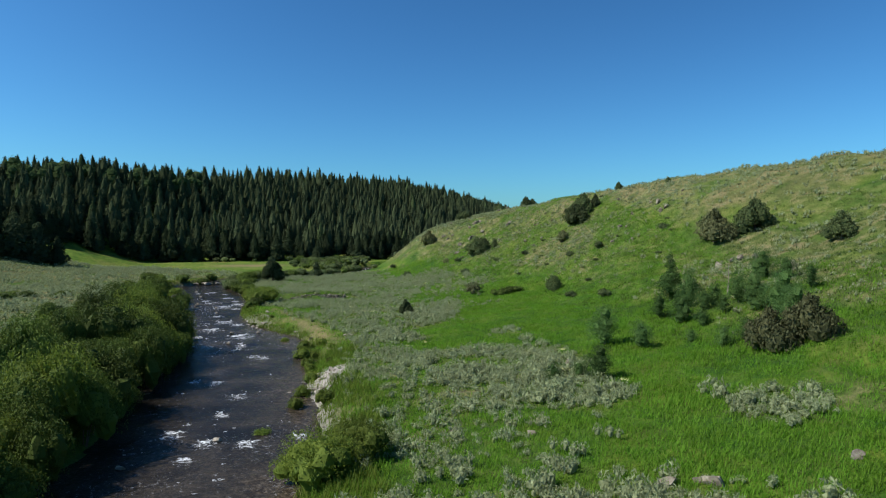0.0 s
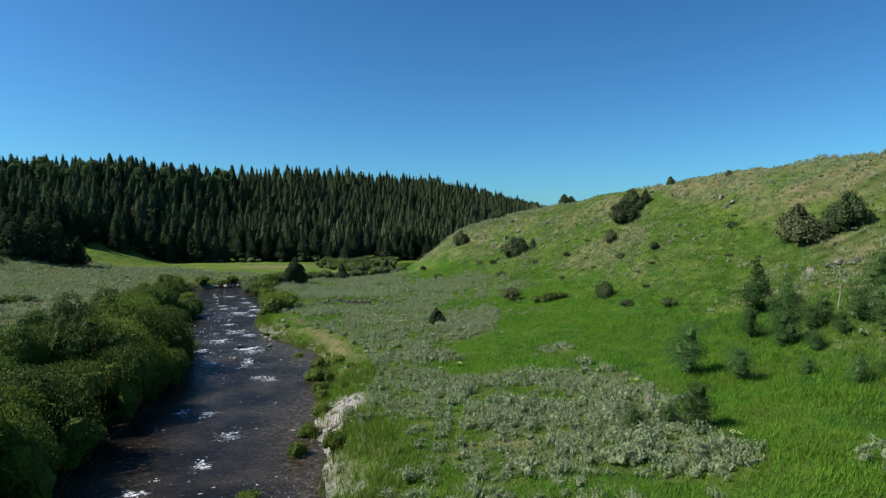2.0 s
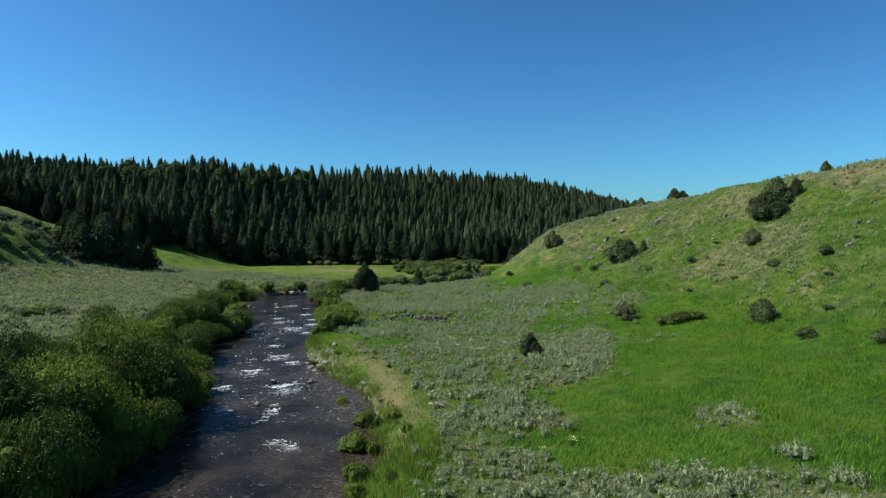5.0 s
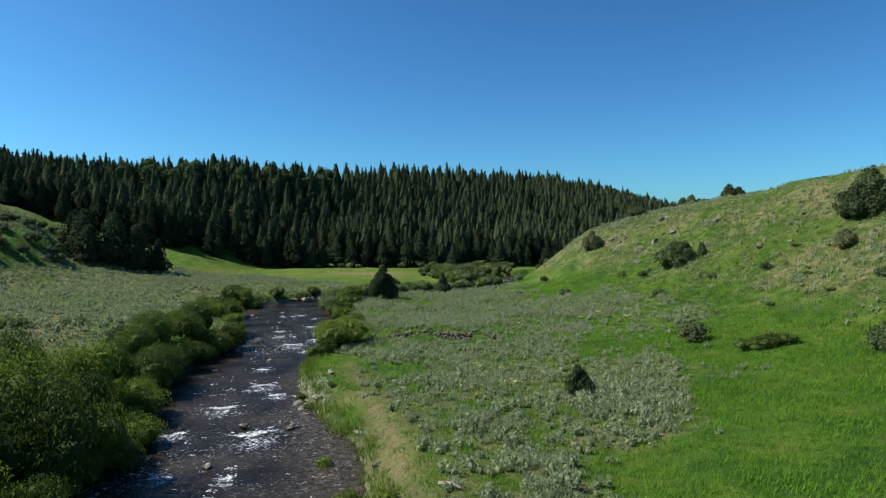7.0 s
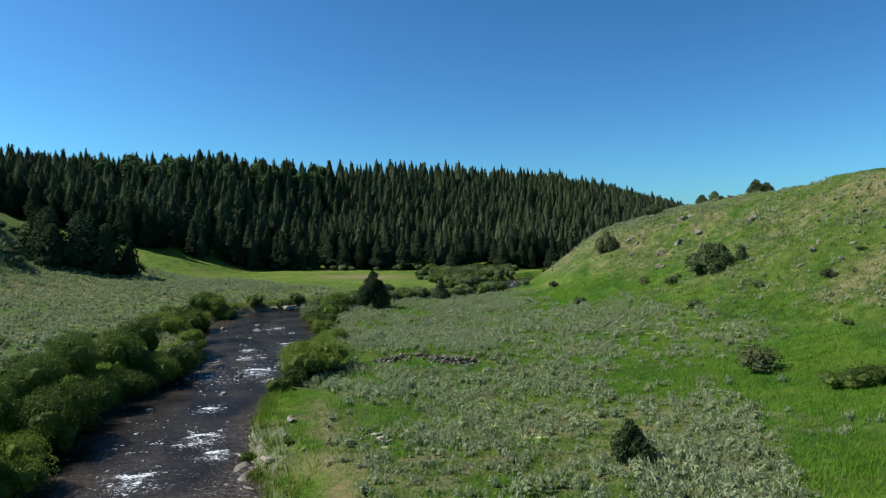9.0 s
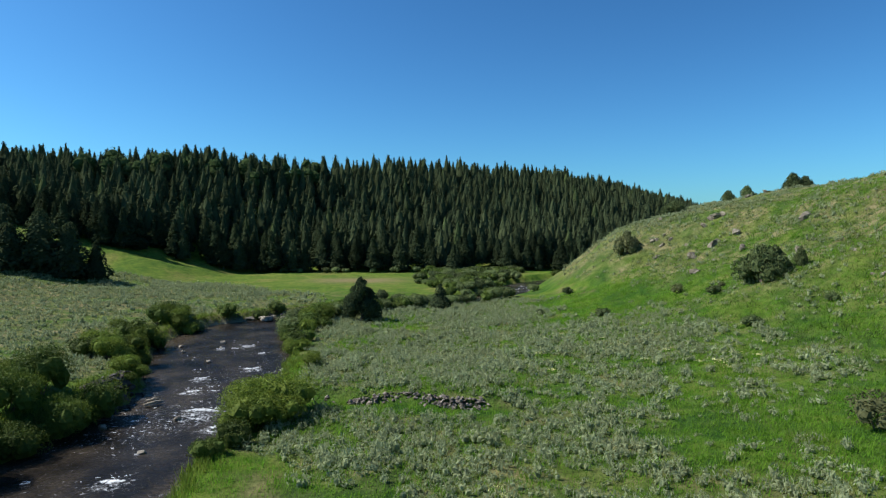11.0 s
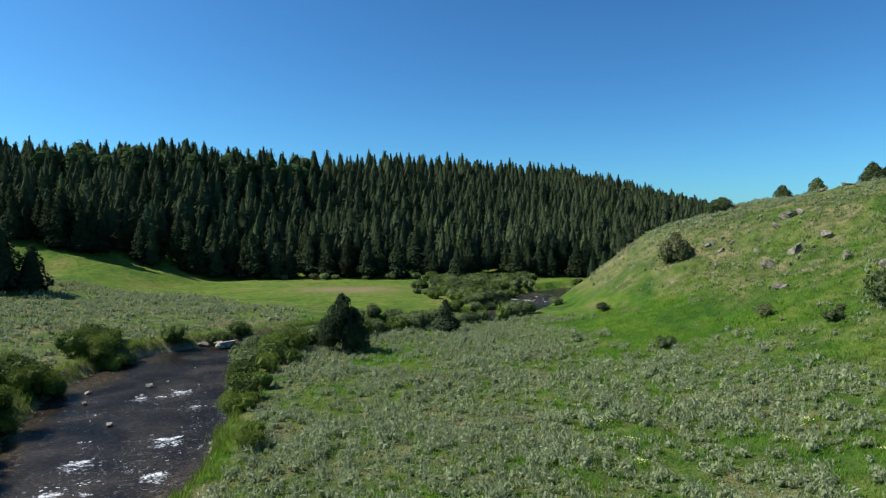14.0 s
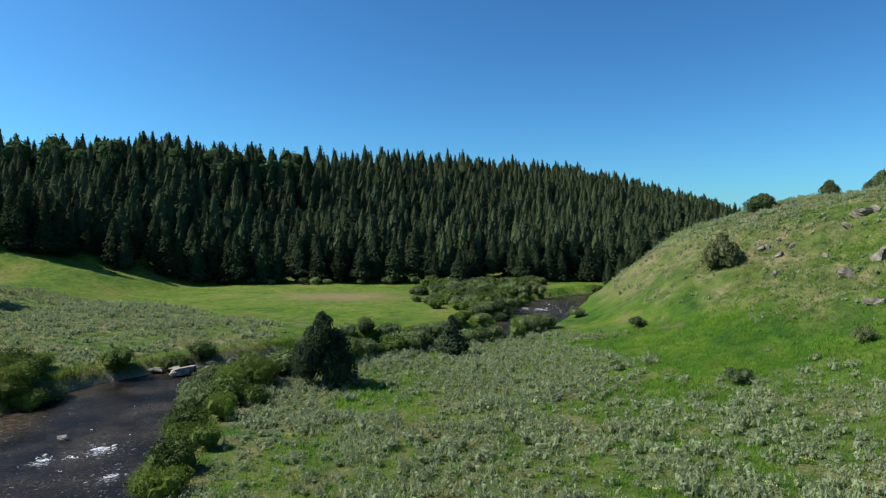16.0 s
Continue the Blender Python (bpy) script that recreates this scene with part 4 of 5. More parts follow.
def aspen(seed, height, radius, label, taper=0.82):
    """A young tree leafy to the ground: a slim stem, short limbs all the way up and small leaves."""
    r = np.random.default_rng(seed)
    base = tagged(new("aspen"), label, "tree", "young aspens under the hill")
    (tv, tf), pts = bent_trunk(r, height * 0.95, 0.028 * height ** 0.6, 0.02, 5)
    limbs, lobes = [], []
    for k in range(26):
        t = 0.02 + 0.86 * k / 25
        an = 2.4 * k + r.random()
        ln = radius * (1.05 - taper * t ** 1.15) * (0.55 + 0.75 * r.random())
        q = (ln * 0.72 * math.cos(an), ln * 0.72 * math.sin(an), height * t + 0.38 * ln)
        limbs.append(stick((0, 0, height * t * 0.92), q, 0.02, 0.006, 4))
        lobes.append((q[0] * 0.8, q[1] * 0.8, q[2], max(0.20, ln * 0.42), 1.15))
    lobes.append((0, 0, height * 0.93, radius * 0.2, 1.9))
    v, f = leaf_cloud(r, 6500, lobes, 0.062, 1.5, 0.4, 0.6)
    heart = [lump(r, (0.3 * a, 0.3 * b_, c), d * 0.72, 1.2, 0.3, 4, 6) for a, b_, c, d, e in lobes[:22:2]]
    part("crown", mesh_of("crown", *joined([(v, f)] + heart), M_ASPEN), base)
    part("trunk", mesh_of("trunk", tv, tf, M_ASPEN_BARK), base, "slim pale grey trunk")
    for lv, lf in limbs[::6]:
        part("limb", mesh_of("limb", lv, lf, M_ASPEN_BARK), base)
    return base


def set_down(base, x, y, size=1.0, turn=0.0, sink=0.1, tall=1.0, first=False):
    m = pose(x, y, ground_z(x, y) - sink, 0, 0, turn)
    ob = base
    if first:
        base.matrix_basis = m
    else:
        ob = copy_thing(base, m)
    ob.scale = (size, size, size * tall)
    return ob


class Kinds:
    """A few forms of one kind, set down in turn."""
    def __init__(self, forms):
        self.forms, self.used, self.r = forms, set(), np.random.default_rng(len(forms) + 40)

    def put(self, x, y, size, tall=1.0, form=None, label=""):
        k = int(self.r.integers(0, len(self.forms))) if form is None else form
        ob = set_down(self.forms[k], x, y, size, self.r.uniform(0, 360), 0.12, tall, k not in self.used)
        self.used.add(k)
        if label:
            ob["label"] = label
        return ob


SMALL = Kinds([shrub("willow_sapling", 310 + k, 2.0, 2.9, 900, 0.12, M_WILLOW_LIGHT, "small yellow-green willow bush on the gravel bar", "bush", "willows along the river") for k in range(3)])
WILLOWS = Kinds([shrub("willow", 300 + k, 2.0, 2.7 + 0.25 * k, 1900, 0.10, M_WILLOW, "dense green willow bush on the river bank", "bush", "willows along the river", lobes_n=9) for k in range(4)])
THICKET = Kinds([shrub("willow", 350 + k, 2.0, 2.6 + 0.3 * k, 6500, 0.052, M_WILLOW, "dense green willow in the tall bank thicket", "bush", "willows along the river", lobes_n=12, long=2.6, up=0.8, core=0.55) for k in range(5)])
YELLOWS = Kinds([shrub("yellow_willow", 330 + k, 2.0, 2.6 + 0.25 * k, 4200, 0.062, M_WILLOW_LIGHT, "bright yellow-green willow bush on the river bank", "bush", "yellow willows along the river", core=0.6, lobes_n=11, long=2.4, up=0.8) for k in range(3)])
GREYS = Kinds([shrub("grey_willow", 320 + k, 2.0, 2.5 + 0.2 * k, 1700, 0.10, M_WILLOW_GREY, "grey-green rounded willow bush near the river", "bush", "grey willows by the far river") for k in range(3)])
SCRUB = Kinds([shrub("scrub_bush", 340 + k, 1.0, 1.15, 1000, 0.06, M_JUNIPER, "low dark green scrub bush on the grassy slope", "bush", "scrub on the hill", 3, 5) for k in range(3)])
RUSTY = Kinds([shrub("rusty_bush", 360, 1.0, 1.3, 900, 0.055, M_JUNIPER_BROWN, "brownish half-dry bush on the grassy slope", "bush", "scrub on the hill", 4, 5, 0.5)])
JUNIPERS = Kinds([juniper(380 + k, 4.0, 1.75 + 0.25 * k, M_JUNIPER, "dense dark juniper on the grassy hillside") for k in range(4)])
RUST_JUNIPER = Kinds([juniper(390, 4.0, 2.2, M_JUNIPER_BROWN, "brownish juniper tree on the grassy hillside")])
juniper(395, 6.5, 2.4, M_CONIFER_NEAR, "large dark green juniper tree by the river bend", 8000, 1.5).location = (-36.1, 143.5, ground_z(-36.1, 143.5) - 0.1)
ASPENS = Kinds([aspen(400 + k, 4.0, 1.05 + 0.36 * k, "young leafy aspen in tall grass below the hill", 0.82 - 0.12 * k) for k in range(4)])


def along_river(y, gap, side):
    """A point at that distance from the water's edge, where the river first passes y."""
    k = int(np.argmax(STREAM[:, 1] >= y))
    nx, ny = flow[k, 1] * side, -flow[k, 0] * side
    d = STREAM[k, 2] + gap
    return STREAM[k, 0] + nx * d, STREAM[k, 1] + ny * d


def build_willows():
    r = np.random.default_rng(77)
    # west bank thicket
    for y in np.arange(14, 84, 2.7):
        for gap in (-0.7 if y > 44 else 0.5, 2.2, 5.4, 8.8, 12.0):
            if gap > 8 and r.random() < 0.4:
                continue
            x, yy = along_river(y + r.uniform(-1, 1), gap + r.uniform(-0.9, 0.9), -1)
            (YELLOWS if r.random() < (0.4 if y > 56 else 0.12) else THICKET).put(x, yy, r.uniform(0.62, 1.28) * (1.18 if 34 < y < 68 and gap < 3 else 1.0) * (1.0 if gap < 7 else 0.8), r.uniform(0.8, 1.4))
    for y in np.arange(84, 104, 2.3):
        for gap in (0.4, 3.2, 5.6):
            if r.random() < 0.12 or (gap > 5 and r.random() < 0.5):
                continue
            x, yy = along_river(y + r.uniform(-1, 1), gap + r.uniform(-0.7, 0.7), -1)
            (YELLOWS if r.random() < 0.2 else THICKET).put(x, yy, r.uniform(0.7, 1.05), r.uniform(0.85, 1.15))
    # a bright strip at the water, then three clumps set back from it
    for y in np.arange(110, 123, 1.5):
        x, yy = along_river(y + r.uniform(-0.5, 0.5), r.uniform(0.5, 2.2), -1)
        YELLOWS.put(x, yy, r.uniform(0.45, 0.75), r.uniform(0.65, 0.85))
    for cx, cy, n, wide in [(-52.4, 116.6, 6, 2.6), (-56, 126, 5, 1.9), (-61, 138, 7, 2.6), (-64, 142.5, 4, 2.0)]:
        for k in range(n):
            an = 2.4 * k + r.random()
            d = wide * math.sqrt((k + 0.3) / n)
            (YELLOWS if r.random() < 0.45 else WILLOWS).put(cx + d * math.cos(an), cy + d * math.sin(an), r.uniform(0.6, 0.95), r.uniform(0.8, 1.05))
    for x, y, s in [(-47.8, 96.5, 0.8), (-46, 101, 0.8), (-64, 131, 0.5), (-59, 121, 0.6)]:
        YELLOWS.put(x, y, s * 1.2, 0.75)
    # east bank
    for x, y, s in [(-4.6, 27, 0.95), (-2.6, 29.0, 0.75), (-6.0, 29.6, 0.7), (-3.6, 31.2, 0.6), (-9.4, 50.8, 0.4), (-9.3, 46.6, 0.42), (-9.2, 43.2, 0.45), (-7.0, 43.6, 0.5), (-10.2, 37.6, 0.42), (-11.2, 57.5, 0.5), (-12.3, 61.5, 0.55), (-13, 66, 0.5), (-10.4, 55, 0.4), (-16.5, 71.4, 0.35)]:
        (SMALL if s < 0.6 else YELLOWS).put(x, y, s, 0.9)
    for y in np.arange(31, 90, 2.1):
        if r.random() < 0.45 and not 37 < y < 53:
            x, yy = along_river(y + r.uniform(-0.8, 0.8), r.uniform(0.3, 2.8), 1)
            SMALL.put(x, yy, r.uniform(0.2, 0.42), r.uniform(0.7, 1.1))
    for y in np.arange(92, 101, 2.2):
        x, yy = along_river(y + r.uniform(-0.8, 0.8), r.uniform(0.8, 2.4), 1)
        WILLOWS.put(x, yy, r.uniform(0.4, 0.65), r.uniform(0.8, 1.0))
    for x, y, s in [(-30.6, 115.4, 0.55), (-31.4, 117, 0.45)]:
        YELLOWS.put(x, y, s, 0.85)
    for y in np.arange(119, 147, 1.7):
        for gap in (0.6, 2.6, 4.8):
            if (gap > 4 and y < 132) or (gap > 2 and y < 124) or (gap > 2 and r.random() < 0.2):
                continue
            x, yy = along_river(y + r.uniform(-0.8, 0.8), gap + r.uniform(-0.5, 0.5), 1)
            (YELLOWS if r.random() < 0.45 else WILLOWS).put(x, yy, r.uniform(0.45, 0.85), r.uniform(0.8, 1.05))
    for x, y, s in [(-28.2, 101.3, 1.3), (-26.8, 102.8, 1.1), (-29.2, 103.0, 0.95), (-27.4, 98.8, 1.0), (-26.0, 100.6, 0.9)]:
        YELLOWS.put(x, y, s, 0.8)
    # a damp swale through the west sagebrush
    for k in range(34):
        x = r.uniform(-76, -53.5)
        y = float(np.interp(x, [-76, -68, -61, -56, -53.5], [91, 93, 95, 99, 105])) + r.normal() * 0.9
        (WILLOWS if k % 3 else YELLOWS).put(x, y, r.uniform(0.3, 0.55), 0.6, label="low green willow in a damp swale among sagebrush")
    # round the bend and on
    k0 = int(np.argmax(STREAM_LENGTH > np.interp(148, STREAM[:170, 1], STREAM_LENGTH[:170])))
    for k in range(k0, len(STREAM) - 40, 3):
        for side in (1, -1):
            for gap in (0.8, 3.2):
                if side < 0 and ((r.random() < 0.65 or gap > 2) if STREAM[k, 1] < 186 else r.random() < 0.2):
                    continue
                if side > 0 and 180 < STREAM[k, 1] < 228 and (gap < 2 or r.random() < 0.75):
                    continue
                d = STREAM[k, 2] + gap + r.uniform(-0.7, 0.7)
                x, y = STREAM[k, 0] + flow[k, 1] * d * side, STREAM[k, 1] - flow[k, 0] * d * side
                (GREYS if r.random() < 0.7 else WILLOWS).put(x, y, r.uniform(0.65, 1.0), r.uniform(0.7, 0.95))
    # willow flat before the wood
    for _ in range(160):
        y = r.uniform(196, 252)
        x = np.interp(y, [198, 222, 250], [-30, -28, -23]) - abs(r.normal()) * np.interp(y, [198, 250], [5, 14])
        (GREYS if r.random() < 0.65 else WILLOWS).put(x, y, r.uniform(0.6, 1.1), r.uniform(0.65, 0.9))
    for x, y in [(-95, 237), (-90, 238), (-82, 239.5), (-79, 239), (-76, 240), (-68, 242), (-61, 244), (-55, 246), (-50, 247), (-46.5, 247.5), (-43, 248)]:
        GREYS.put(x, y, r.uniform(0.65, 0.95), 0.85, label="pale grey-green willow bush before the dark wood")


build_willows()

# junipers and scrub on the hill: x, y, height, widening
for x, y, h, w, in [(12.6, 137.6, 4.6, 1.25), (14.2, 139, 4.0, 1.2), (16.6, 138, 2.6, 0.8), (32, 124, 4.6, 1.0), (34, 125.5, 5.2, 1.1), (36.5, 125, 3.2, 0.8), (44, 133, 2.2, 0.8),
                    (45, 78, 4.8, 1.0), (47, 64, 3.6, 1.1), (20.4, 90.6, 2.5, 1.0), (-2.3, 84.5, 2.5, 0.95),
                    (32.5, 190, 4.2, 1.1), (34.5, 190, 3.0, 1.0), (25.6, 209, 3.2, 1.0), (24, 188, 3.2, 0.9), (13.7, 203, 3.0, 1.5), (28, 200, 2.2, 1.0), (50, 120, 1.4, 1.2)]:
    JUNIPERS.put(x, y, h / 4.2 * w, 1.0 / w)
for x, y, h, w in [(1.4, 175.6, 4.6, 1.0), (40.3, 80, 5.0, 1.05), (27.7, 116.5, 2.5, 1.1), (24.3, 38.6, 3.4, 1.0), (26.6, 37.9, 3.6, 1.0)]:
    RUST_JUNIPER.put(x, y, h / 4.2 * w, 1.0 / w)
for x, y, s in [(-8.7, 170.9, 1.0), (-12.4, 153.2, 0.7), (9.0, 127.6, 1.0), (8.3, 140.4, 0.9), (-8.8, 172.4, 0.8), (-4.1, 146.3, 1.1), (21.1, 122.3, 0.9), (16, 128, 0.8), (30, 100, 1.0), (26, 104, 0.9), (38, 92, 1.0), (24, 76, 1.0), (21, 82, 0.9)]:
    SCRUB.put(x, y, s)
rk = np.random.default_rng(71)
for _ in range(60):
    SCRUB.put(rk.uniform(-131, -113), rk.uniform(134, 182), rk.uniform(0.9, 2.2), 0.8, label="dark green scrub bush on the shaded west knoll")
n = 0
while n < 46:
    x, y = rk.uniform(14, 60), rk.uniform(55, 190)
    if 5 < ground_z(x, y) < 23 and green_hollow(x, y) < 0.3 and (x < 45 or y > 80):
        SCRUB.put(x, y, rk.uniform(0.25, 0.85) ** 1.3, 0.65, label="small olive scrub bush among hillside grass")
        n += 1
RUSTY.put(5.8, 149.6, 1.1)
RUSTY.put(9.5, 142, 0.6)
RUSTY.put(8.9, 103, 2.1, 0.75)
for x, y, s in [(12.6, 97.4, 0.72), (14.2, 97.6, 0.8), (15.6, 97.8, 0.65)]:
    WILLOWS.put(x, y, s, 0.55, label="low spreading olive bush at the foot of the hill")
for x, y, h, form in [(27.7, 63.9, 5.4, 0), (27.3, 58.2, 4.0, 1), (24.4, 52.8, 2.6, 3), (23.7, 56.7, 2.4, 2), (16.2, 50.0, 3.4, 2), (18.6, 47.6, 2.2, 3), (12.9, 39.9, 2.5, 2), (11.7, 40.8, 1.3, 3), (9.8, 40.4, 1.5, 3), (25.0, 50.1, 1.5, 3), (22.2, 46.2, 1.1, 3), (23.4, 43.1, 1.6, 2), (24.6, 42.0, 2.0, 2), (28.8, 51.4, 3.0, 1), (29.0, 49.0, 3.2, 2), (33.9, 56.8, 3.0, 3), (35.0, 54.4, 2.2, 3), (33.7, 48.6, 2.0, 2), (28.0, 54.1, 2.2, 1), (29.8, 46.4, 3.6, 2), (27.5, 41.0, 3.4, 2), (26.8, 53.8, 2.0, 3), (27.1, 50.6, 1.6, 2)]:
    ASPENS.put(x, y, h / 4.0, form=form)


def snag(x, y, height):
    """A thin dead tree with a few bare limbs."""
    r = np.random.default_rng(471)
    base = tagged(new("dead_tree"), "slim bare dead tree among young aspens", "tree")
    (tv, tf), pts = bent_trunk(r, height, 0.075, 0.03, 5)
    part("trunk", mesh_of("trunk", tv, tf, M_DRIFT), base, "bleached grey trunk")
    for k in range(7):
        t = 0.45 + 0.07 * k
        an = 2.4 * k
        p = np.array([0.02, 0, height * t])
        part("limb", mesh_of("limb", *stick(p, p + np.array([0.5 * math.cos(an), 0.5 * math.sin(an), 0.35]), 0.022, 0.006, 4), M_DRIFT), base)
    base.location = (x, y, ground_z(x, y) - 0.1)


snag(30.0, 55.7, 3.6)


# ---------------------------------------------------------------- sagebrush and grass
def sage_form(r, leaves, size, mounds):
    """A soft low bush: several uneven mounds thickly set with small upright leaves."""
    lobes, pieces = [], []
    for k in range(mounds):
        an, d = 2.4 * k + 2 * r.random(), (0.10 + 0.22 * r.random()) * (k > 0)
        rad = 0.11 + 0.08 * r.random()
        lobes.append((d * math.cos(an), d * math.sin(an), 0.10 + 0.13 * r.random(), rad, 1.0 + 0.5 * r.random()))
    for q in lobes[:-1]:
        pieces.append(lump(r, (q[0], q[1], q[2] - 0.04), q[3] * 0.55, q[4], 0.30, 3, 5))
    return joined([leaf_cloud(r, leaves, lobes, size, 3.2, 1.4, 0.5, 0.55)] + pieces)


def grass_form(r):
    n = 9
    an = r.random(n) * 2 * np.pi
    root = np.c_[r.normal(size=(n, 2)) * 0.20, np.full(n, -0.03)]
    tip = root + np.c_[np.cos(an) * 0.17, np.sin(an) * 0.17, 0.14 + 0.22 * r.random(n)]
    s = np.c_[-np.sin(an), np.cos(an), np.zeros(n)] * 0.022
    v = np.stack([root - s, root + s, tip], 1).reshape(-1, 3)
    return v, np.arange(3 * n).reshape(-1, 3)


def build_cover():
    r = np.random.default_rng(99)
    fine_forms, far_forms = [sage_form(r, 125, 0.033, 4) for _ in range(12)], [sage_form(r, 26, 0.052, 3) for _ in range(10)]
    mid_forms = [sage_form(r, 58, 0.040, 3) for _ in range(10)]
    for name, box, step, label in (
            ("sagebrush", (-40, 30, 18, 200), 0.62, "grey-green sagebrush clumps covering the river flat"),
            ("hill_sagebrush", (-16, 75, 40, 235), 0.95, "scattered grey-green sagebrush on the grassy hillside"),
            ("west_sagebrush", (-140, -38, 45, 192), 0.92, "grey-green sagebrush flat on the far bank")):
        gx, gy = np.meshgrid(np.arange(box[0], box[1], step), np.arange(box[2], box[3], step), indexing="ij")
        n = gx.size
        x, y = gx.ravel() + r.uniform(-0.48, 0.48, n) * step, gy.ravel() + r.uniform(-0.48, 0.48, n) * step
        z, off, side, station = ground_z(x, y, True)
        cover = sage_cover(x, y, off, side, z)
        keep = (r.random(n) < cover * np.where(side < 0, 1.9, 1.15 + 0.75 * ease((y - 92) / 14))) & (off > 3) & (side == (-1 if name[0] == "w" else 1))
        if name == "sagebrush":
            keep &= z < 4.2
        if name == "hill_sagebrush":
            keep &= z >= 4.2
        w = np.flatnonzero(keep)
        size = (0.70 + 1.25 * r.random(len(w)) ** 1.7) * (1.12 if name[0] != "h" else 0.9) * (0.55 + 0.9 * fbm(x[w], y[w], 5, 67))
        tall = size * r.uniform(0.75, 1.1, len(w))
        if name == "sagebrush":
            near = y[w] < 78
            v, f = joined([scattered(r, forms, x[w][q], y[w][q], z[w][q] - 0.05, size[q], tall[q])[:2] for forms, q in ((fine_forms, near), (mid_forms, ~near))])
        else:
            v, f, _ = scattered(r, far_forms, x[w], y[w], z[w] - 0.05, size, tall)
        stuff(name, mesh_of(name, v, f, M_SAGE), label, "sagebrush")
    blades = [grass_form(r) for _ in range(8)]
    n = 150000
    x, y = r.uniform(-34, 40, n), 20 + 150 * r.random(n) ** 1.3
    z, off, side, station = ground_z(x, y, True)
    cover = sage_cover(x, y, off, side, z)
    keep = (off > 1.5) & (r.random(n) > 0.45 * cover) & (side > 0)
    keep &= r.random(n) > bare_cover(x, y, off, side, z, station) * 0.9
    keep &= r.random(n) > bar_cover(x, y, off, side, station)
    w = np.flatnonzero(keep)[:62000]
    size = r.uniform(0.55, 1.2, len(w)) * (0.6 + 0.9 * fbm(x[w], y[w], 4, 68))
    v, f, ids = scattered(r, blades, x[w], y[w], z[w], size)
    stuff("meadow_grass", mesh_of("meadow_grass", v, f, M_GRASS), "bright green meadow grass tufts", "grass")
    # coarser, drier grass up the hill
    n = 60000
    x, y = r.uniform(2, 75, n), r.uniform(38, 215, n)
    z, off, side, station = ground_z(x, y, True)
    w = np.flatnonzero((z > 4) & (z < 19) & (r.random(n) < 0.5 - 0.2 * dry_slope(x, y, z) - 0.3 * green_hollow(x, y)))[:30000]
    size = r.uniform(0.6, 1.4, len(w))
    v, f, ids = scattered(r, blades, x[w], y[w], z[w], size)
    stuff("bunch_grass", mesh_of("bunch_grass", v, f, M_BUNCH), "olive and straw coloured bunch grass on the hillside", "grass")


def sedge_form(r):
    n = 12
    an = r.random(n) * 2 * np.pi
    root = np.c_[r.normal(size=(n, 2)) * 0.16, np.full(n, -0.05)]
    tip = root + np.c_[np.cos(an) * 0.28, np.sin(an) * 0.28, 0.35 + 0.4 * r.random(n)]
    s = np.c_[-np.sin(an), np.cos(an), np.zeros(n)] * 0.025
    v = np.stack([root - s, root + s, tip], 1).reshape(-1, 3)
    return v, np.arange(3 * n).reshape(-1, 3)


def build_sedge():
    """Rank tall grass along the banks."""
    r = np.random.default_rng(123)
    forms = [sedge_form(r) for _ in range(6)]
    n = 130000
    x, y = r.uniform(-66, 4, n), r.uniform(20, 165, n)
    z, off, side, station = ground_z(x, y, True)
    want = np.where(side > 0, ease((off - 0.2) / 0.6) * ease((np.where(y < 62, 6.0, 2.6) - off) / np.where(y < 62, 3, 1.3)), ease((off - 0.3) / 0.5) * ease((3 - off) / 1.5) * 0.8)
    want = want * (1 - 0.85 * bar_cover(x, y, off, side, station)) * (0.3 + 0.9 * fbm(x, y, 3, 101)) * (1 - bare_cover(x, y, off, side, z, station))
    w = np.flatnonzero(r.random(n) < want)
    size = r.uniform(0.6, 1.25, len(w))
    v, f, ids = scattered(r, forms, x[w], y[w], z[w], size)
    stuff("bank_sedge", mesh_of("bank_sedge", v, f, M_SEDGE), "tall yellow-green grass along the river banks", "grass")


build_cover()
build_sedge()


# ---------------------------------------------------------------- stones, driftwood, flowers
def stone_mesh(seed, flat, mat, rough=0.22, cuts=9):
    """An angular stone: a lump cut flat by several planes."""
    r = np.random.default_rng(seed)
    v, f = lump(r, (0, 0, 0), 1.0, 1.0, rough, 7, 10)
    for _ in range(cuts):
        p = unit(r.normal(size=3))
        over = v @ p - (0.40 + 0.32 * r.random())
        v = v - np.clip(over, 0, None)[:, None] * p
    return mesh_of("rock", v * np.array([1.25, 1.0, flat * 1.25]), f, mat, False)


FIELD = [stone_mesh(500 + k, 0.8, M_ROCK) for k in range(5)]
SLABS = [stone_mesh(510 + k, 0.34, M_RIVER_ROCK) for k in range(4)]
COBBLES = [stone_mesh(520 + k, 0.6, M_RIVER_ROCK) for k in range(4)]
CUTS = [stone_mesh(540 + k, 0.6, M_CUT_SHADED, 0.3) for k in range(4)]
LEDGES = [stone_mesh(530 + k, 0.55, M_LEDGE, 0.3) for k in range(5)]


def rock(r, x, y, size, forms, label, group, lift=0.1, z=None):
    me = forms[int(r.integers(0, len(forms)))]
    ob = tagged(new("rock", me), label, "rock", group)
    ground = ground_z(x, y) if z is None else z
    lean = 6 if forms is SLABS else 20
    ob.matrix_basis = pose(x, y, ground + size * lift, r.uniform(-1, 1) * lean, r.uniform(-1, 1) * lean, r.uniform(0, 360))
    ob.scale = (size, size * r.uniform(0.65, 1.0), size * r.uniform(0.8, 1.1))
    return ob


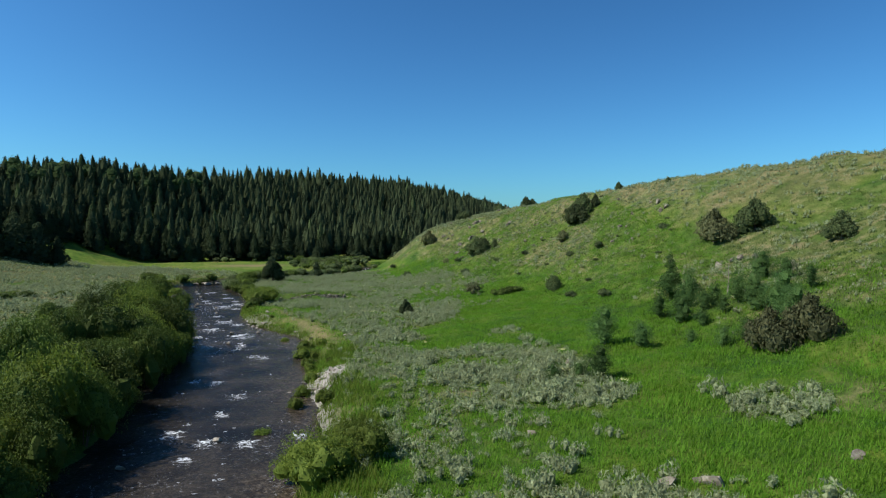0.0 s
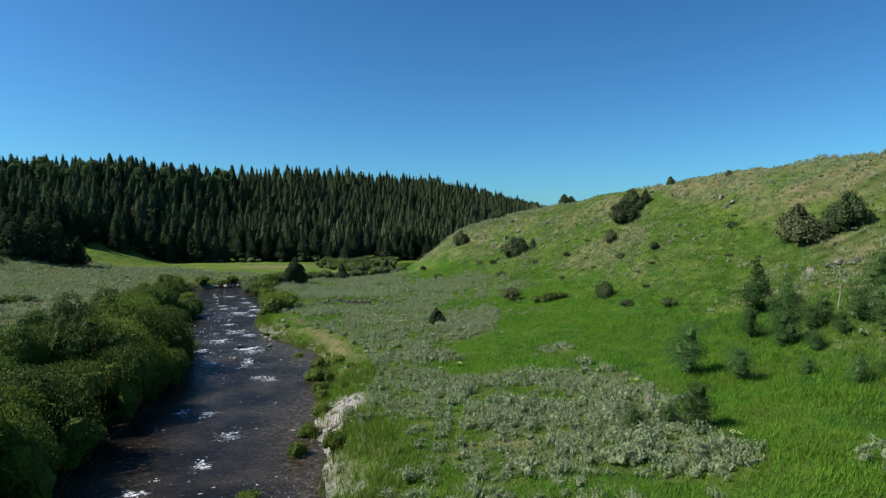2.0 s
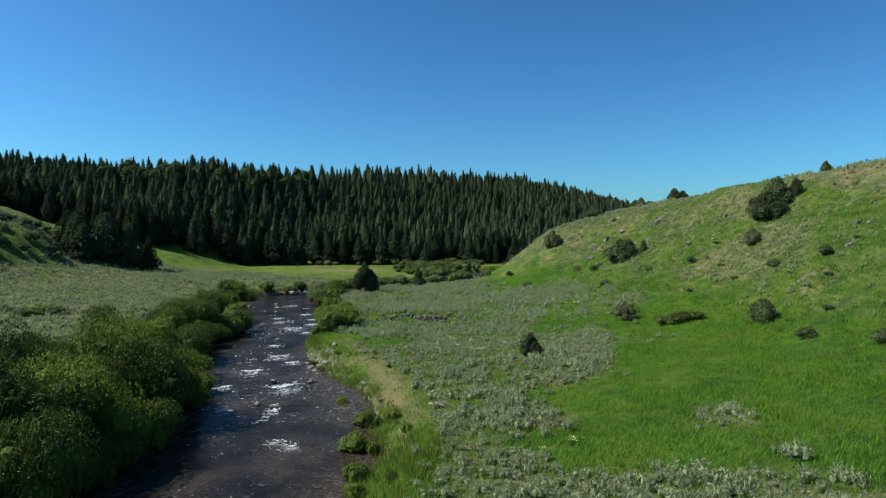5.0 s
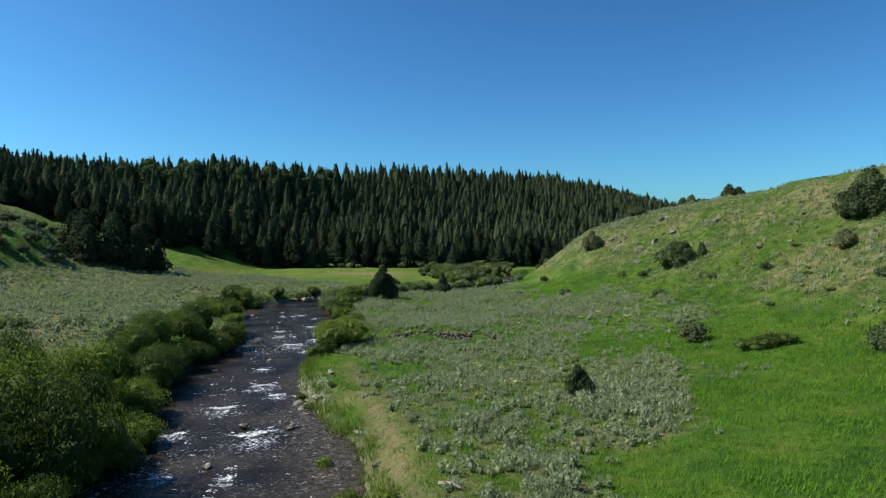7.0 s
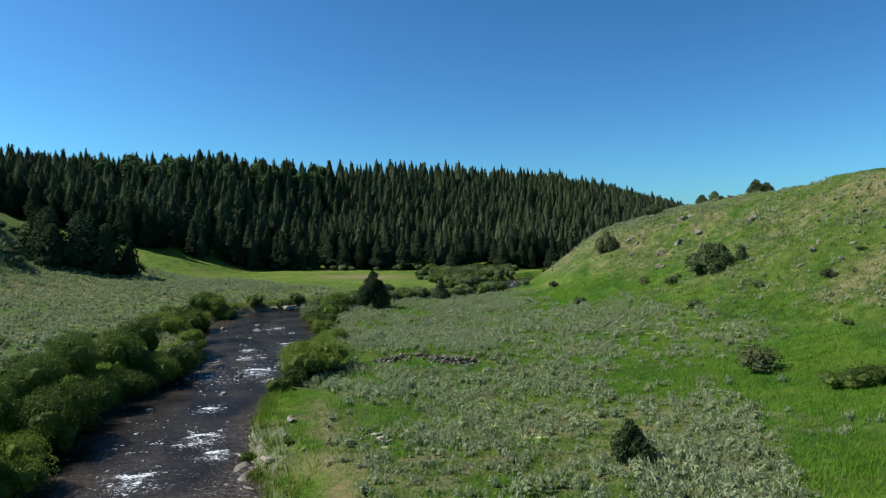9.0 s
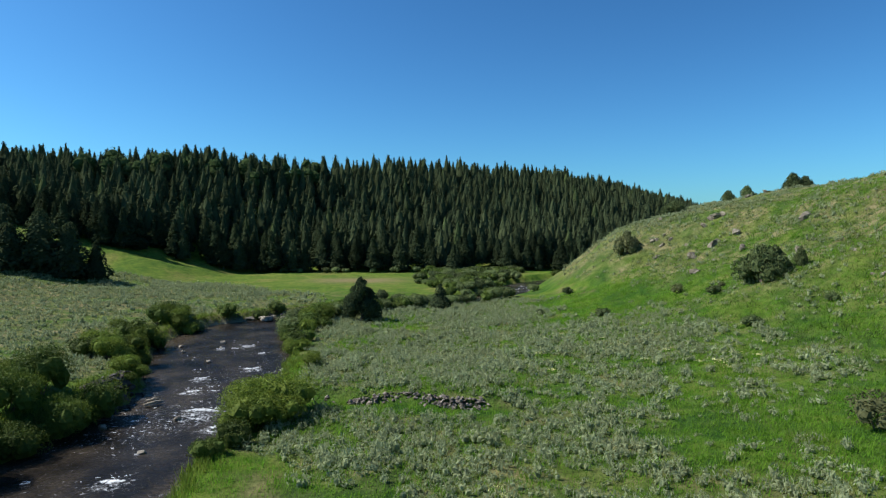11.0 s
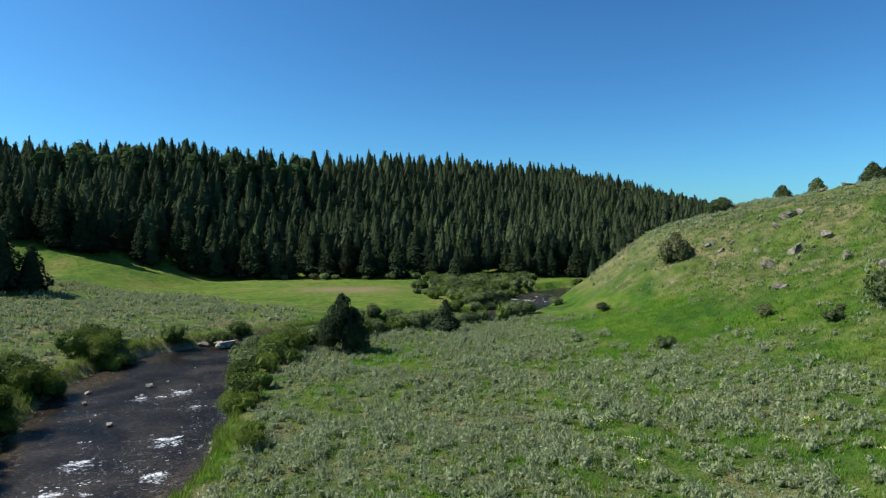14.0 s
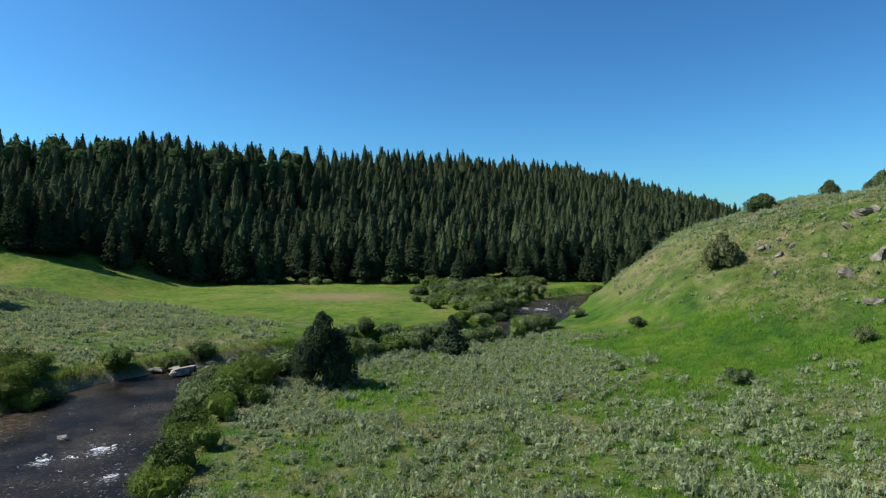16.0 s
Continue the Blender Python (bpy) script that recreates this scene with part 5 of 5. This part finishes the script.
def build_rocks():
    r = np.random.default_rng(611)
    for x, y, s in [(10.8, 22.8, 0.5), (12.1, 22.6, 0.26), (12.6, 22.2, 0.55), (19, 22.8, 0.4), (11.9, 44.7, 0.45), (2.2, 33, 0.32), (6.5, 31, 0.3), (18.5, 33, 0.3)]:
        rock(r, x, y, s, FIELD, "tan field stone lying in sagebrush and grass", "stones in the meadow")
    for x, y, s in [(36.5, 70.5, 0.6), (37.4, 69.5, 0.45), (38.4, 69.2, 0.5), (40.3, 69.8, 0.6), (36.9, 71.4, 0.4), (36.8, 56.3, 0.6), (37.8, 57.6, 0.5), (10.1, 163.5, 1.0), (8.8, 155.5, 0.7), (15.5, 172.7, 1.0), (12.7, 163.3, 1.1), (13.4, 171.7, 0.7),
                    (16.3, 163, 0.9), (14.8, 154.4, 0.7), (14.6, 172.9, 0.7), (7, 173.2, 0.5), (5.5, 170.1, 0.45), (5.9, 170.3, 0.5), (7.6, 175.6, 0.4), (5.7, 175.3, 0.5), (6.3, 175.1, 0.4), (8.4, 173.4, 0.45), (9.2, 155, 0.5), (22, 152.5, 0.9), (13.6, 163.9, 0.6), (16.3, 172.2, 0.6)]:
        rock(r, x, y, s, FIELD, "weathered grey-brown boulder on the hillside", "boulders on the hill", 0.2)
    n = 0
    while n < 90:
        x, y = r.uniform(0, 48), r.uniform(95, 205)
        z = ground_z(x, y)
        if z < 9 or z > 22.5 or fbm(x, y, 14, 47) < 0.45 + 0.1 * r.random():
            continue
        rock(r, x, y, 0.16 + 0.5 * r.random() ** 2, FIELD, "small grey stone on the dry hillside", "stones on the hill", 0.15)
        n += 1
    # river: slabs and boulders
    for x, y, s in [(-53.9, 150.4, 1.5), (-55.4, 151.2, 0.9), (-57, 150.6, 0.8), (-52, 152.2, 0.8)]:
        rock(r, x, y, s, SLABS, "pale flat slab at the undercut river bank", "slabs by the river bend", 0.1, 0.25)
    # boulders in the darkened stone, for the shade of the undercut
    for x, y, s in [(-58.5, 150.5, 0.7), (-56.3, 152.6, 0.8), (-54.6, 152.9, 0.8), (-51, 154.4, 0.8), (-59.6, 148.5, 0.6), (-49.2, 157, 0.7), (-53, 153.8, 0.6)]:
        rock(r, x, y, s, CUTS, "boulder coloured dark for the shade under the river bank", "boulders by the river bend", 0.2, 0.35)
    for x, y, s in [(-49.8, 131.8, 0.5), (-53.5, 128.8, 0.32), (-51, 125.8, 0.3), (-48.2, 128.9, 0.25), (-45, 121.5, 0.3), (-39.5, 100.6, 0.35), (-21.3, 77, 0.4), (-24.5, 76.4, 0.35), (-22.7, 69.6, 0.3), (-33.5, 97, 0.3), (-35.7, 103.5, 0.35), (-31.8, 105.5, 0.4), (-12.6, 36, 0.3), (-16.4, 31.5, 0.3)]:
        rock(r, x, y, s, COBBLES, "wet grey boulder standing in the river", "boulders in the river", 0.1, 0.05)
    for x, y, s in [(-22.6, 81.8, 0.9), (-23.6, 83, 0.8), (-21.9, 80.6, 0.7), (-24.4, 84.4, 0.7), (-22, 83.2, 0.6), (-23, 79.8, 0.5), (-29.6, 106.6, 0.6), (-28.6, 107.4, 0.5), (-30.3, 105.9, 0.5), (-28.2, 106, 0.45)]:
        rock(r, x, y, s, SLABS, "pale flat rock on the river's edge", "rocks on the river's edge", 0.15)
    for x, y, s in [(-16.0, 85.4, 0.5), (-15.5, 84.6, 0.45), (-16.5, 86.1, 0.35), (-15.3, 83.9, 0.3)]:
        rock(r, x, y, s, SLABS, "flat grey rock between trail and sagebrush", "rocks beside the trail", 0.12)
    k = 0
    while k < 135:
        y = r.choice([r.uniform(36, 53), r.uniform(36, 53), r.uniform(36, 53), r.uniform(60, 84)])
        x, yy = along_river(y, r.uniform(-0.5, 3.4), 1)
        rock(r, x, yy, 0.08 + 0.36 * r.random() ** 2.5, COBBLES if k % 3 else SLABS, "pale water-worn stone on the gravel bar", "stones on the gravel bar", 0.15)
        k += 1
    # darkened stones strewn over the cut face to give it its shade
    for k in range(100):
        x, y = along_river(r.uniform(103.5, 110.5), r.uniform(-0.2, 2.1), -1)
        rock(r, x, y, r.uniform(0.25, 0.62), CUTS, "stone coloured dark for the shade of the cut river bank", "stones in the cut bank", 0.1)


def build_ledge():
    """The low broken wall of dark stones along the scarp."""
    r = np.random.default_rng(640)
    ledge = tagged(new("stone_ledge"), "low ledge of broken dark stones in the sagebrush", "rock ledge")
    for k in range(290):
        x = r.uniform(-23.4, -13.3) if k > 24 else r.uniform(-27.2, -24.4)
        end = ease((x + 23.6) / 3) * ease((-13.1 - x) / 0.8)
        up = r.random() * (0.35 + 0.65 * end) if k > 24 else 0.5 * r.random()
        y = 105.5 + 0.15 * math.sin(x * 0.9) + 0.40 * up + r.uniform(-0.1, 0.1)
        s = r.uniform(0.09, 0.20) * (1.1 if up < 0.3 else 0.95)
        ob = part("stone", LEDGES[k % 5], ledge)
        ob.matrix_basis = pose(x, y, ground_z(x, 105.0) + 0.02 + 0.72 * up, r.uniform(-25, 25), r.uniform(-25, 25), r.uniform(0, 360))
        ob.scale = (s * 1.35, s * 0.85, s * 0.9)


def build_driftwood():
    r = np.random.default_rng(650)
    for x, y, ln, an, z in [(-39.9, 106.4, 1.5, 60, 0.15), (-40.4, 107.1, 1.3, 75, 0.2), (-40.1, 106.6, 1.0, 40, 0.3), (-29.4, 107.6, 1.6, 140, 0.3), (-8.2, 66.5, 1.2, -20, 1.3), (-48.5, 158.5, 2.5, 30, 0.3)]:
        dx, dy = math.cos(radians(an)) * ln / 2, math.sin(radians(an)) * ln / 2
        pieces = [stick((-dx, -dy, 0), (0.1, 0, 0.12), 0.11, 0.10, 7), stick((0.1, 0, 0.12), (dx, dy, 0.05), 0.10, 0.05, 7), stick((0.2 * dx, 0.2 * dy, 0.1), (0.3 * dx - 0.3 * dy, 0.3 * dy + 0.3 * dx, 0.35), 0.05, 0.015, 5)]
        ob = tagged(new("driftwood_log", mesh_of("driftwood_log", *joined(pieces), M_DRIFT)), "bleached driftwood log stranded on the river bank", "log", "driftwood")
        ob.location = (x, y, max(z, ground_z(x, y) + 0.1))


def build_flowers():
    r = np.random.default_rng(660)
    spots = [(4, 118.3, 1.3), (-9.7, 120.6, 0.8), (-10.8, 123.8, 1.2), (-9.6, 117.4, 0.7), (4.3, 116.8, 0.8), (5.6, 120, 0.7), (2.5, 119, 0.6), (7, 118.4, 0.6), (-1.5, 121, 0.5), (0.6, 123.5, 0.5), (8.4, 122, 0.5), (9.5, 44.5, 0.7), (11, 43, 0.8), (3.2, 55, 0.6), (0.5, 60, 0.6), (-1.2, 58.5, 0.6), (-7.5, 128, 0.6), (-12.5, 127, 0.5), (-14, 122, 0.5), (-4.8, 131, 0.5), (12.5, 49.5, 0.6), (14, 38, 0.6)]
    spots += [(r.uniform(-14.5, -6.5), r.uniform(84, 94), r.uniform(0.4, 0.8)) for _ in range(14)]
    forms = []
    for k in range(3):
        n = 70
        at = np.c_[r.normal(size=(n, 2)) * 0.42, 0.32 + 0.12 * r.random(n)]
        v, f = leaf_cloud(r, 90, [(*p, 0.06, 0.6) for p in at], 0.085, 1.0, 0, 0.5)
        gv, gf = leaf_cloud(r, 90, [(*(p * (1, 1, 0.45)), 0.12, 1.2) for p in at[:30]], 0.10, 2.4, 1.5, 0.6)
        forms.append((mesh_of("blossoms", v, f, M_FLOWER), mesh_of("leaves", gv, gf, M_GRASS)))
    for k, (x, y, s) in enumerate(spots):
        base = tagged(new("wildflower_clump"), "clump of pale yellow wildflowers among the sagebrush", "wildflowers", "wildflowers on the flat")
        part("blossoms", forms[k % 3][0], base, "pale yellow flower heads")
        part("leaves", forms[k % 3][1], base)
        base.matrix_basis = pose(x, y, ground_z(x, y), 0, 0, r.uniform(0, 360))
        base.scale = (0.75 * s, 0.75 * s, 0.8)


build_rocks()
build_driftwood()
build_flowers()
build_ledge()
